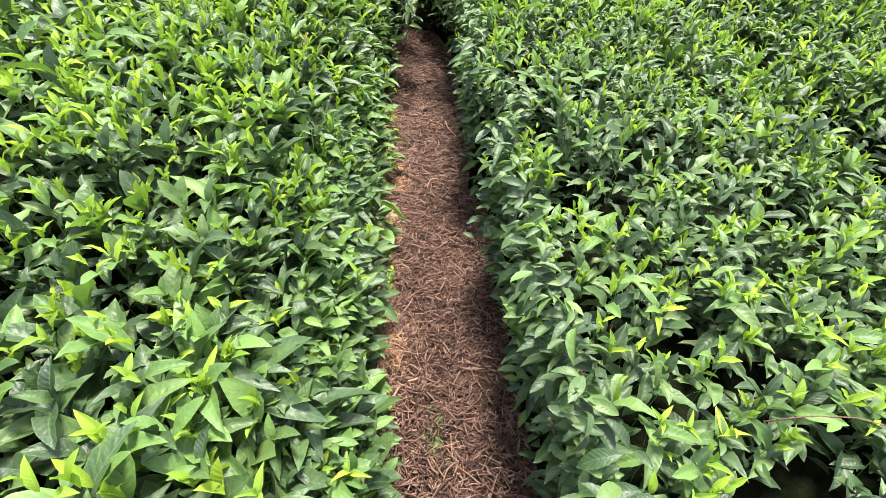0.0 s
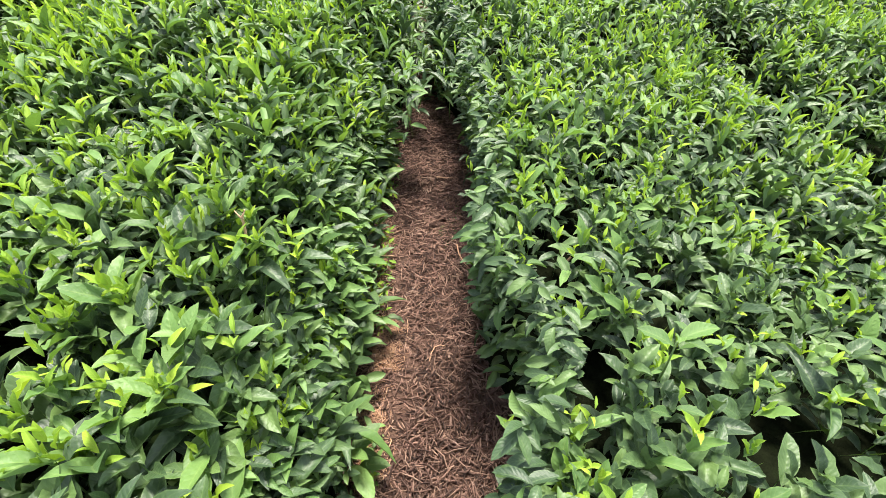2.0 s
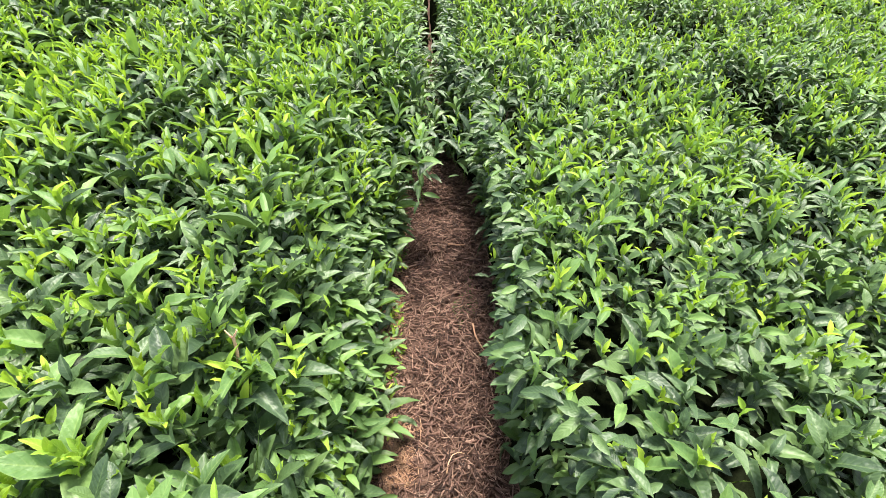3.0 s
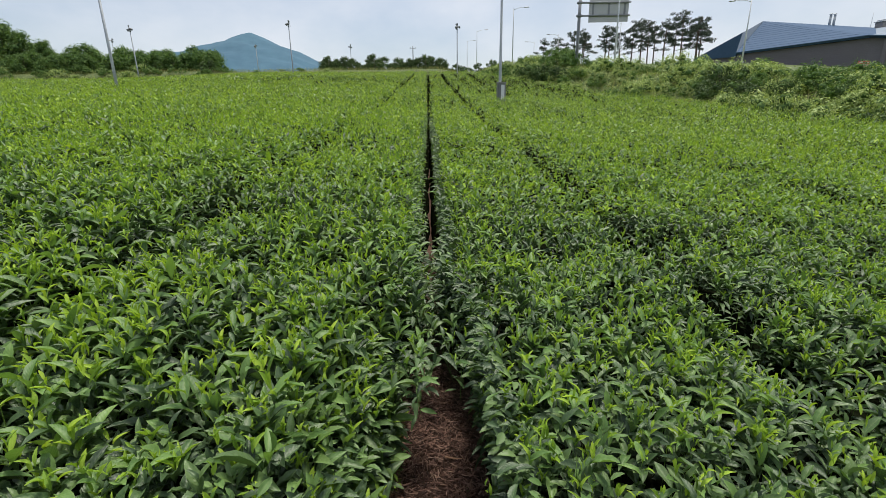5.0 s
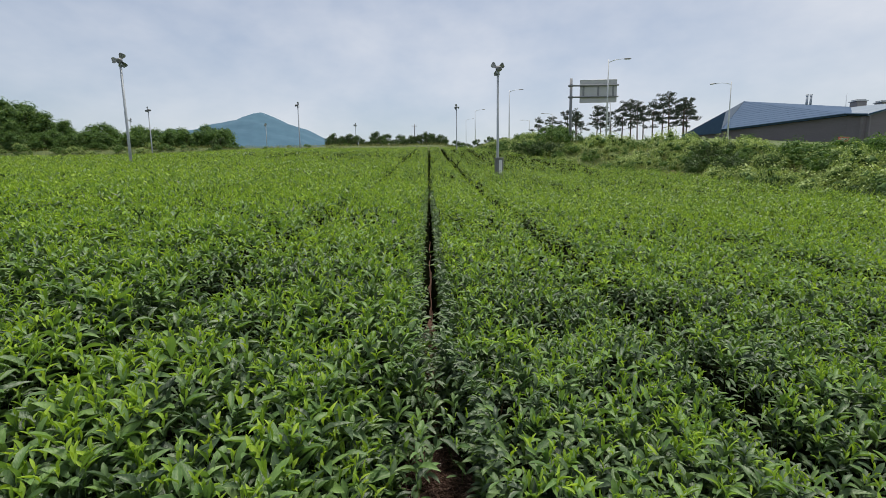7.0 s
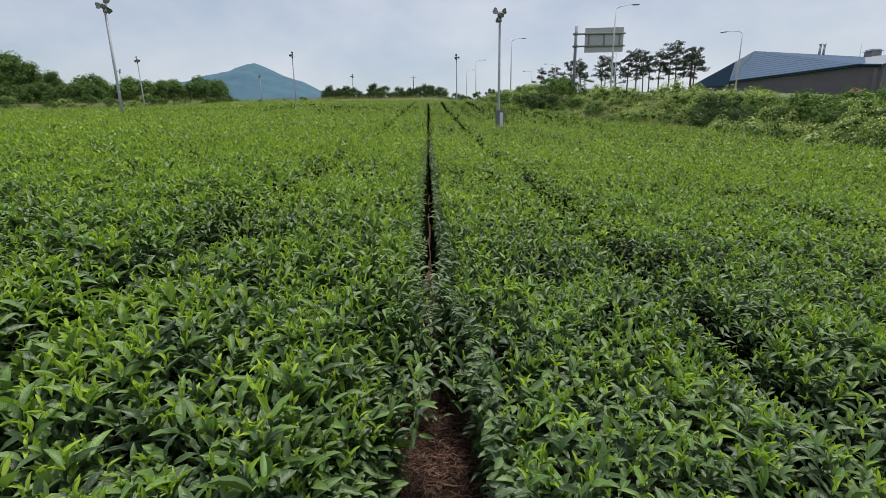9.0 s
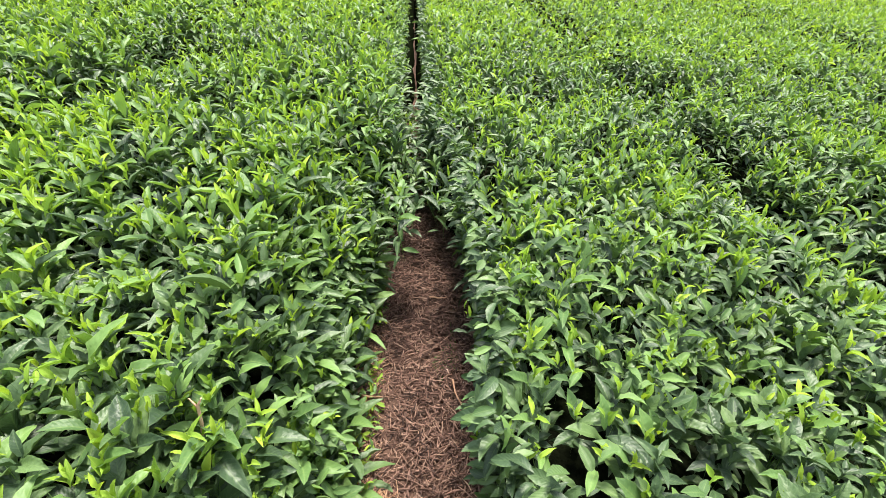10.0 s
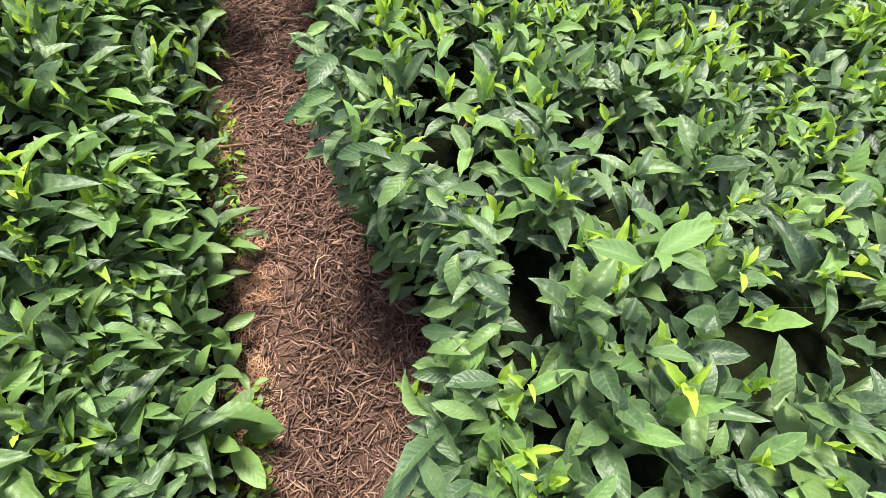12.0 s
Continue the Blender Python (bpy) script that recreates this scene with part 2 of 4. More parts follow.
def tube(bm, points, radii, sides=8):
    """A tapered tube along points."""
    rings = []
    points = [Vector(p) for p in points]
    for i, p in enumerate(points):
        way = (points[min(i + 1, len(points) - 1)] - points[max(i - 1, 0)]).normalized()
        side = way.cross(Vector((0.13, 0.31, 1)) if abs(way.z) < 0.9 else Vector((1, 0.2, 0))).normalized()
        other = way.cross(side)
        rings.append([bm.verts.new(p + radii[i] * (math.cos(a) * side + math.sin(a) * other))
                      for a in (2 * math.pi * k / sides for k in range(sides))])
    for a, b in zip(rings, rings[1:]):
        for k in range(sides):
            f = bm.faces.new((a[k], a[(k + 1) % sides], b[(k + 1) % sides], b[k]))
            f.smooth = True
    bm.faces.new(rings[0][::-1])
    bm.faces.new(rings[-1])


def mesh_from(name, verts, sizes, loops, slots=None, materials=()):
    me = bpy.data.meshes.new(name)
    me.vertices.add(len(verts))
    me.vertices.foreach_set("co", np.asarray(verts, np.float32).ravel())
    me.loops.add(len(loops))
    me.loops.foreach_set("vertex_index", np.asarray(loops, np.int32))
    me.polygons.add(len(sizes))
    starts = np.concatenate(([0], np.cumsum(sizes)[:-1]))
    me.polygons.foreach_set("loop_start", starts.astype(np.int32))
    me.polygons.foreach_set("use_smooth", np.ones(len(sizes), bool))
    for m in materials:
        me.materials.append(m)
    if slots is not None:
        me.polygons.foreach_set("material_index", np.asarray(slots, np.int32))
    me.update(calc_edges=True)
    return me


def leaf_shape(level, kind=0):
    """A leaf of length 1 along y, folded along its midrib: vertices, face sizes, loops. kind: how it arches and twists."""
    if level < 0:
        rows, cols = [(0.05, 0.034), (0.16, 0.096), (0.30, 0.154), (0.46, 0.186), (0.62, 0.184), (0.78, 0.144), (0.91, 0.070)], (-1.0, -0.5, 0.0, 0.5, 1.0)
    elif level == 0:
        rows, cols = [(0.11, 0.078), (0.34, 0.166), (0.60, 0.186), (0.84, 0.112)], (-1.0, 0.0, 1.0)
    elif level == 1:
        rows, cols = [(0.28, 0.155), (0.68, 0.145)], (-1.0, 0.0, 1.0)
    else:
        return (np.array([(0, 0, 0), (-0.24, 0.48, 0.07), (0, 1, -0.10), (0.24, 0.48, 0.07)], float),
                np.array([4]), np.array([0, 3, 2, 1]))
    up, down, twist, swing = ((0.14, 0.40, 0.10, 0.07), (0.30, 0.78, -0.22, 0.03), (0.04, 0.14, 0.28, 0.10))[kind]
    v, faces, n = [(0, 0, 0)], [], len(cols)
    for i, (y, w) in enumerate(rows):
        z, turn = up * y - down * y * y, twist * y
        for c in cols:
            fold = w * (0.95 * abs(c) - 0.35 * c * c)
            ripple = 0.040 * abs(c) * math.sin(2.3 * i + (1.9 if c > 0 else 0) + kind) if level < 0 else 0
            v.append((swing * y * y + c * w - turn * fold, y + 0.02 * abs(c), z + fold + turn * c * w + ripple))
    v.append((swing * 1.15, 1, up - down))
    faces += [(0, j + 1, j) for j in range(1, n)]
    for r in range(len(rows) - 1):
        for j in range(n - 1):
            p, q = 1 + n * r + j, 1 + n * (r + 1) + j
            faces.append((p, p + 1, q + 1, q))
    last, tip = 1 + n * (len(rows) - 1), len(v) - 1
    faces += [(last + j, last + j + 1, tip) for j in range(n - 1)]
    return np.array(v, float), np.array([len(f) for f in faces]), np.array([i for f in faces for i in f])


def edge_marks(tv, level):
    """0 on a leaf's midrib and 1 on its margins."""
    marks = np.ones(len(tv))
    if level < 2:
        cols = (1, 0.5, 0, 0.5, 1) if level < 0 else (1, 0, 1)
        marks[0] = marks[-1] = 0
        marks[1:-1] = np.tile(cols, (len(tv) - 2) // len(cols))
    return marks


def mark_leaves(me, across, along):
    """Stores how far each point lies across and along its leaf, for the veins."""
    for name, values in (("across", across), ("along", along)):
        layer = me.attributes.new(name, "FLOAT", "POINT")
        layer.data.foreach_set("value", values.astype(np.float32))


def turns(yaw, pitch, roll):
    """Rotation matrices Rz(yaw) Rx(pitch) Ry(roll) for arrays of angles in radians."""
    cy, sy, cp, sp, cr, sr = np.cos(yaw), np.sin(yaw), np.cos(pitch), np.sin(pitch), np.cos(roll), np.sin(roll)
    r = np.empty((len(yaw), 3, 3))
    r[:, 0, 0], r[:, 0, 1], r[:, 0, 2] = cy * cr - sy * sp * sr, -sy * cp, cy * sr + sy * sp * cr
    r[:, 1, 0], r[:, 1, 1], r[:, 1, 2] = sy * cr + cy * sp * sr, cy * cp, sy * sr - cy * sp * cr
    r[:, 2, 0], r[:, 2, 1], r[:, 2, 2] = -cp * sr, sp, cp * cr
    return r


def spread_leaves(name, shapes, materials):
    """One mesh of many leaves. shapes: list of (level, places, yaw, pitch, roll, length, width, slot)."""
    vs, sz, lp, sl, base, across, along = [], [], [], [], 0, [], []
    for level, p, yaw, pitch, roll, length, width, slot in shapes:
        if not len(p):
            continue
        bow = np.random.default_rng(len(p)).uniform(0.55, 1.5, len(p)) * np.minimum(1, 2 * width)
        mirrored = np.random.default_rng(len(p) + 1).choice((-1.0, 1.0), len(p))
        scale = np.stack((length * width * mirrored, length, length * bow), 1)
        turned = yaw if yaw.ndim == 3 else turns(yaw, pitch, roll)
        for kind in range(3 if level < 2 else 1):
            pick = slice(kind, None, 3) if level < 2 else slice(None)
            tv, ts, tl = leaf_shape(level, kind)
            v = np.einsum("nij,nkj->nki", turned[pick], tv[None] * scale[pick][:, None]) + p[pick][:, None]
            n = len(v)
            vs.append(v.reshape(-1, 3))
            sz.append(np.tile(ts, n))
            lp.append((tl[None] + base + len(tv) * np.arange(n)[:, None]).ravel())
            sl.append(np.repeat(slot[pick], len(ts)))
            across.append(np.tile(edge_marks(tv, level), n))
            along.append(np.tile(tv[:, 1], n))
            base += len(tv) * n
    me = mesh_from(name, np.concatenate(vs), np.concatenate(sz), np.concatenate(lp), np.concatenate(sl), materials)
    mark_leaves(me, np.concatenate(across), np.concatenate(along))
    return me


rng = np.random.default_rng(7)


def waves(x, y, seed, size):
    """Cheap smooth noise in about -1..1 for arrays."""
    g = np.random.default_rng(seed)
    out = np.zeros(np.broadcast(x, y).shape)
    for k in range(7):
        a, f, ph = g.uniform(0, 2 * math.pi), g.uniform(0.5, 1.9) / size, g.uniform(0, 6.28)
        out = out + np.sin(2 * math.pi * f * (x * math.cos(a) + y * math.sin(a)) + ph)
    return out / 3.2


def smooth(a, b, v):
    t = np.clip((v - a) / (b - a), 0, 1)
    return t * t * (3 - 2 * t)


# ---- the lie of the land ----
SPACING, LEAN = 1.85, -0.0128       # distance of the tea rows; their line's drift in x for each metre of y
FIELD_END = 84.0
RISE_Y = [-400, -20, 1.45, 10, 20, 29, 40, 50, 60, 70, 82, 95, 112, 150, 300, 1200, 6000]
RISE_Z = [-14, -1.2, 0.0, 0.5, 1.25, 2.1, 3.2, 4.3, 5.4, 6.5, 7.5, 8.1, 8.9, 9.6, 11, 14, 14]
EDGE_Y, EDGE_X = [-100, 10, 20, 40, 60, 75, 90, 140, 400, 6000], [16.8, 16.8, 17.0, 15.8, 9.4, 6.4, 5.0, 2.5, 2.5, 2.5]


def rise(y):
    return sum(np.interp(y + d, RISE_Y, RISE_Z) for d in (-3, -1.5, 0, 1.5, 3)) / 5


def field_edge(y):
    return sum(np.interp(y + d, EDGE_Y, EDGE_X) for d in (-4, 0, 4)) / 3


def land(x, y):
    x, y = np.asarray(x, float), np.asarray(y, float)
    z = rise(y) - 0.64 * np.tanh(x / 8) * (1 - smooth(40, 75, y))
    z = z - 0.035 * np.clip(-x - 24, 0, 60) * smooth(35, 70, y) * (1 - smooth(FIELD_END - 1, FIELD_END + 7, y))
    z = z + 1.7 * smooth(0.5, 6.5, x - field_edge(y)) + 1.7 * smooth(FIELD_END - 0.5, FIELD_END + 7, y) * (1 - smooth(0, 8, x))
    far = smooth(15, 60, np.hypot(x, y))
    return z + 0.12 * far * waves(x, y, 3, 30)


def path_gap(y, side):
    """The clear width from the path's middle to the row on that side (-1 or 1)."""
    y, side = np.asarray(y, float), np.asarray(side)
    open_part = 1 - smooth(2.5, 3.0, y)
    groove = 0.055 + 0.045 * smooth(3.0, 3.5, y) + 0.005 * smooth(4.8, 6.0, y) - 0.065 * smooth(9, 20, y) + 0.0006 * np.maximum(y, 0) + 0.018 * np.sin(4.3 * y + 2 * side) * smooth(4, 5, y)
    left = groove + 0.13 * open_part + 0.04 * np.exp(-((y - 1.6) / 0.3) ** 2) + 0.02 * np.sin(2.3 * y + 0.6) * open_part
    right = groove + (0.115 + 0.045 * smooth(0.9, 1.3, y)) * open_part + 0.12 * np.exp(-((y - 0.56) / 0.2) ** 2) + 0.06 * (1 - smooth(-0.1, 0.25, y)) + 0.015 * np.sin(5.1 * y)
    return np.where(side < 0, left, right) + 0.012 * np.sin(11.3 * y + side)


def row_of(x, y):
    """Row index and the offset from the row's middle."""
    s = (x - LEAN * y + 0.02) / SPACING
    k = np.floor(s).astype(int)
    return k, (s - k - 0.5) * SPACING


def row_half(k, u, y):
    """Half width of the row on the side of u."""
    beside = ((k == 0) & (u < 0)) | ((k == -1) & (u > 0))
    seam = 0.01 * ((k == 0) & (u > 0)) + (0.065 + 0.055 * smooth(3.2, 6.0, y) + 0.025 * np.sin(3.7 * y)) * ((k == 1) & (u < 0))
    return SPACING / 2 - seam - np.where(beside, path_gap(y, np.where(k == 0, 1, -1)) + 0.03, 0.03 + 0.0010 * np.maximum(y, 0) + 0.02 * np.sin(1.9 * y + k))


def canopy(x, y):
    """Height of the clipped top of the tea above the world's zero, and whether there is tea at all."""
    k, u = row_of(x, y)
    half = row_half(k, u, y)
    h = 0.785 + 0.035 * np.sin(k * 2.4 + 0.3) - (0.06 + 0.06 * (1 - smooth(-0.4, 0.5, y))) * (k >= 0) + 0.045 * waves(x, y, 11, 1.6) + 0.03 * waves(x, y, 12, 9)
    w = np.clip(np.abs(u) / half, 0, 1)
    closing = 1 - 0.7 * smooth(2.7, 3.1, y) * (1 - smooth(3.6, 4.2, y)) * (((k == -1) & (u > 0)) | ((k == 0) & (u < 0)))
    h = h - closing * (0.10 * w ** 4 + 0.16 * w ** 14) * np.where(((k < 0) & ~((k == -1) & (u > 0))) | (k > 1) | ((k == 1) & (u > 0)), 0.45, np.where(((k == 0) & (u > 0)) | (k == 1), 0.45 + 0.4 * smooth(3.5, 6.5, y), 1.0)) - 0.16 * np.exp(-((y - 30.5) / 0.6) ** 2)
    h = h - 0.24 * smooth(half - 0.34, half, u) * (k == -1) * (1 - smooth(2.3, 2.9, y))
    inside = (np.abs(u) < half) & (y < FIELD_END + 0.5 * np.sin(k * 1.7)) & (x < field_edge(y) - 0.4)
    return land(x, y) + h, inside


# ---- ground ----
def grid_mesh(name, xs, ys, height, material):
    gx, gy = np.meshgrid(xs, ys)
    v = np.stack((gx, gy, height(gx, gy)), -1).reshape(-1, 3)
    i = np.arange(len(xs) * len(ys)).reshape(len(ys), len(xs))
    q = np.stack((i[:-1, :-1], i[:-1, 1:], i[1:, 1:], i[1:, :-1]), -1).reshape(-1)
    return mesh_from(name, v, np.full(len(q) // 4, 4), q, None, [material])


far_steps = [150, 220, 330, 500, 800, 1300, 2100, 3200, 4500]
xs = np.array(sorted([-v for v in far_steps] + list(np.arange(-120, 120.1, 1.5)) + far_steps))
ys = np.array(sorted([-v for v in far_steps[:6]] + list(np.arange(-60, 141, 1.5)) + far_steps))
ground_mesh = grid_mesh("ground", xs, ys, land, GRASSLAND)
ground = tagged(new("ground", ground_mesh), "rough green grassland sloping up round the tea field", "ground", kind="structure")

soil_ys = np.arange(-6, FIELD_END + 0.1, 0.35)
soil_us = np.linspace(-0.55, 0.55, 19)
us, yy = np.meshgrid(soil_us, soil_ys)
soil_x = us + LEAN * yy - 0.02
soil_v = np.stack((soil_x, yy, land(soil_x, yy) + 0.012 + 0.012 * waves(soil_x, yy, 21, 0.25)), -1).reshape(-1, 3)
ix = np.arange(us.size).reshape(us.shape)
soil_q = np.stack((ix[:-1, :-1], ix[:-1, 1:], ix[1:, 1:], ix[1:, :-1]), -1).reshape(-1)
footpath = tagged(new("footpath", mesh_from("footpath", soil_v, np.full(len(soil_q) // 4, 4), soil_q, None, [SOIL])),
                  "narrow bare brown soil path between two tea rows", "path", kind="structure")


# ---- tea rows ----
def shoots_between(y0, y1, density, reach, left=None):
    """Places of tea shoots on the clipped tops between y0 and y1, within reach of the middle."""
    lo, hi = -reach(y1) if left is None else left, min(reach(y1), 21.0)
    n = int((hi - lo) * (y1 - y0) * density)
    x, y = rng.uniform(lo, hi, n), rng.uniform(y0, y1, n)
    k, u = row_of(x, y)
    keep = (np.abs(x) < reach(y)) & canopy(x, y)[1] & (np.abs(u) < row_half(k, u, y) - (0.035 + 0.03 * (k >= 0)) * smooth(20, 34, y))
    return x[keep], y[keep]


def top_leaves(x, y, level, count, size, tall, flush, z=None):
    """Leaves of upright shoots that stand on the canopy at x, y: large older leaves spreading round a tuft of young ones.
    flush: the share of shoots with bright young tips."""
    n = len(x)
    z = canopy(x, y)[0] if z is None else z
    yaw0, lean_x, lean_y = rng.uniform(0, 6.28, n), rng.normal(0, 0.22, n), rng.normal(0, 0.22, n)
    older = (0.22 * smooth(0.3, 0.9, x) - 0.06 * (x < 0)) * (1 - smooth(4, 9, y)) + np.where(x > 0, 0.30, 0.20) * (1 - smooth(0.4, 2.6, y))    # the eastern rows carry fewer young shoots
    vigour = np.clip(0.5 - older + 0.45 * waves(x, y, 31, 1.1) + rng.normal(0, 0.3, n), 0, 1)
    stem = tall * (0.45 + 0.9 * vigour) * rng.uniform(0.7, 1.3, n)
    tips = rng.uniform(0, 1, n) < flush * (0.7 + 0.6 * vigour)
    own = rng.uniform(0.70, 1.18, n) * np.where(x < 0, 1.10 + 0.06 * (1 - smooth(1.6, 2.6, y)) + 0.14 * (1 - smooth(-0.9, -0.1, y)), 1.0)
    own = own * (1 + np.where(x < 0, 0.16, 0.10) * smooth(0.7, 1.6, y) * (1 - smooth(2.7, 4.0, y)))
    slim = 1 - 0.14 * smooth(0.5, 1.6, y) * (1 - smooth(4.0, 6.0, y))
    out = []
    for i in range(count):
        s = i / max(count - 1, 1)
        h = stem * s ** 0.75 - 0.12 * (1 - s) ** 1.5
        p = np.stack((x + lean_x * h, y + lean_y * h, z - 0.05 + h), 1) + rng.normal(0, 0.004, (n, 3))
        yaw = yaw0 + i * 2.4 + rng.normal(0, 0.25, n)
        bud = s > (0.72 if level < 1 else 0.58)
        pitch = np.where(tips & bud, 0.85 + 0.45 * s, np.radians((16 if level < 1 else 14) + 48 * s)) + rng.normal(0, 0.27, n)
        roll = rng.normal(0, 0.22, n)
        young_size = 0.68 if s < 0.85 else 0.56 if s < 0.95 else 0.46
        length = size * own * np.where(tips & bud, young_size, (0.85 + 0.35 * math.sin(3.1 * s)) * (1 - 0.30 * s ** 4)) * rng.uniform(0.8, 1.15, n)
        width = slim * np.where(tips & bud, 0.78, 1.0) * rng.uniform(0.82, 1.12, n)
        fresh = rng.uniform(0, 1, n) < (np.where(vigour > 0.62, 0.22 + 0.62 * s, 0.05 + 0.25 * s * s) * np.clip(0.12 + 0.88 * smooth(0.6, 4.0, y) + 0.45 * (x < 0) * smooth(0.0, 0.4, y) * (1 - smooth(1.5, 3.0, y)), 0, 1) if level < 1 else 0.52 + 0.48 * s if level < 2 else 0.78 + 0.22 * s)
        slot = np.where((tips & bud) | ((rng.uniform(0, 1, n) < (0.21 if level == 1 else 0.20)) & (level > 0)), 2, np.where(fresh | (tips & (s > 0.6)), 1, 0))
        out.append((level, p, yaw, pitch, roll, length, width, slot))
    if level < 1:
        foot = np.stack((x, y, z - 0.19), 1)
        out.append((1, foot, yaw0, 1.57 - 0.7 * np.abs(lean_y), lean_x, stem + 0.13, np.full(n, 0.032), np.ones(n, int)))
    return out


def flank_leaves(side, y0, y1, n):
    """Leaves that hang on the flank beside the path; side is -1 or 1."""
    y = rng.uniform(y0, y1, n)
    s = rng.uniform(0, 1, n) ** 0.7
    out = path_gap(y, side) + rng.uniform(0.02, 0.12, n) - rng.uniform(0.0, 0.05, n) * (y > 5) + 0.05 * (1 - s)
    x = side * out + LEAN * y - 0.02
    z = land(x, y) + 0.10 + 0.68 * s
    if side < 0:
        low = y < 2.6
        out = out + np.where(low, rng.uniform(0.0, 0.12, n), 0)
        x = side * out + LEAN * y - 0.02
        z = np.where(low, land(x, y) + 0.03 + (0.36 + 1.1 * np.clip(out - path_gap(y, side), 0, 0.25)) * s, z)
    p = np.stack((x, y, z), 1)
    yaw = np.where(side > 0, math.pi / 2, -math.pi / 2) + rng.normal(0, 0.8, n)
    slot = (rng.uniform(0, 1, n) < 0.12 + 0.45 * (side < 0)).astype(int)
    return [(0, p, yaw, rng.normal(0.05 + 0.2 * (side < 0), 0.45, n), rng.normal(0, 0.4, n), rng.uniform(0.04, 0.085 - 0.015 * (side < 0), n), rng.uniform(0.85, 1.1, n), slot)]


leaf_sets = []
wide = lambda a, b: (lambda y: a + b * np.maximum(y, 0))
x, y = shoots_between(-1.3, 2.9, 235, wide(1.75, 0.75))
bare = np.zeros(len(x), bool)
for hx, hy, hr in ((0.80, 0.29, 0.14), (0.70, 0.95, 0.06), (-0.57, 1.11, 0.06), (-1.2, 2.3, 0.08), (1.3, 1.9, 0.07)):
    bare |= np.hypot(x - hx, (y - hy) * 1.4) < hr
bare |= (x > 0.35) & (y < 0.8) & (rng.uniform(0, 1, len(x)) < 0.14)    # the eastern row is thinner here
x, y = x[~bare], y[~bare]
close = (np.abs(x) < 1.1) & (y > -0.8) & (y < 1.55)
leaf_sets += top_leaves(x[close], y[close], -1, 10, 0.075, 0.125, 0.85)
leaf_sets += top_leaves(x[~close], y[~close], 0, 9, 0.080, 0.125, 0.80)
y = rng.uniform(-0.9, 2.6, 330)
x = -path_gap(y, -1) - rng.uniform(0.0, 0.42, 330) + LEAN * y - 0.02
on = canopy(x, y)[1]
for level, p, yaw, pitch, roll, length, width, slot in top_leaves(x[on], y[on], 0, 9, 0.086, 0.09, 0.5):
    leaf_sets.append((level, p, yaw, pitch, roll, length, width, np.maximum(slot, (rng.uniform(0, 1, len(slot)) < 0.32).astype(int))))
x, y = shoots_between(2.9, 5.0, 165, wide(1.4, 0.98))
leaf_sets += top_leaves(x, y, 0, 9, 0.086, 0.14, 0.72)
x, y = shoots_between(5.0, 8.0, 100, wide(1.2, 1.03))
leaf_sets += top_leaves(x, y, 1, 8, 0.095, 0.18, 0.75)
x, y = shoots_between(8.0, 12.0, 70, wide(1.4, 1.05))
leaf_sets += top_leaves(x, y, 1, 6, 0.110, 0.21, 0.8)
x, y = shoots_between(12.0, 18.0, 54, wide(1.8, 1.05))
leaf_sets += top_leaves(x, y, 2, 7, 0.118, 0.22, 0.7)
x, y = shoots_between(18.0, 34.0, 25, wide(3.2, 1.0))
leaf_sets += top_leaves(x, y, 2, 6, 0.136, 0.23, 0.7)
x, y = shoots_between(34.0, FIELD_END + 1, 9, wide(3.2, 1.0))
leaf_sets += top_leaves(x, y, 2, 4, 0.18, 0.22, 0.7)


def outer_shoots(x0, x1, y0, y1, density, reach):
    """Plainer shoots on the rows beside and behind the walk, outside reach of the middle."""
    n = int((x1 - x0) * (y1 - y0) * density)
    x, y = rng.uniform(x0, x1, n), rng.uniform(y0, y1, n)
    keep = canopy(x, y)[1] & ((np.abs(x) > reach(y)) | (y < -1.3))
    return x[keep], y[keep]


x, y = outer_shoots(-16.0, 16.5, -5.0, 12.0, 55, wide(1.75, 0.98))
leaf_sets += top_leaves(x, y, 2, 6, 0.12, 0.17, 0.25)
x, y = outer_shoots(-60.0, -16.0, -5.0, 56.0, 8, wide(3.2, 1.0))
leaf_sets += top_leaves(x, y, 2, 4, 0.20, 0.22, 0.3)


def roof_shoots(n, y0, y1, slot_half):
    """Shoots that lean over the path from both rows and all but close it, with a dark slit between."""
    y, u = rng.uniform(y0, y1, n), rng.uniform(-0.20, 0.17, n)
    keep = (np.abs(u - 0.02 - 0.03 * np.sin(3.1 * y)) > slot_half * rng.uniform(0.3, 1.0, n)) & (np.abs(u) > 0.16 * (1 - smooth(1.9, 2.4, y + 0.4 * (u < 0))))
    y, u = y[keep], u[keep]
    x = u + LEAN * y - 0.02
    return top_leaves(x, y, 0, 8, 0.076, 0.10, 0.4, land(x, y) + 0.54 + 0.75 * np.abs(u) + rng.normal(0, 0.04, len(x)))


leaf_sets += roof_shoots(80, 1.85, 3.4, 0.05) + roof_shoots(26, 3.4, 4.9, 0.10)


def gap_leaves(y0, y1, n, high, level):
    """Low shaded leaves that close the path where the two rows grow together."""
    y, u = rng.uniform(y0, y1, n), rng.uniform(-0.16, 0.16, n)
    x = u + LEAN * y - 0.02
    p = np.stack((x, y, land(x, y) + 0.05 + high * rng.uniform(0, 1, n) ** 1.1 * smooth(y0 - 0.05, y0 + 0.3, y)), 1)
    return [(level, p, rng.uniform(0, 6.28, n), rng.normal(0.2, 0.4, n), rng.normal(0, 0.4, n), rng.uniform(0.06, 0.095, n), rng.uniform(0.85, 1.1, n), (rng.uniform(0, 1, n) < 0.3 * (high > 0.5)).astype(int))]


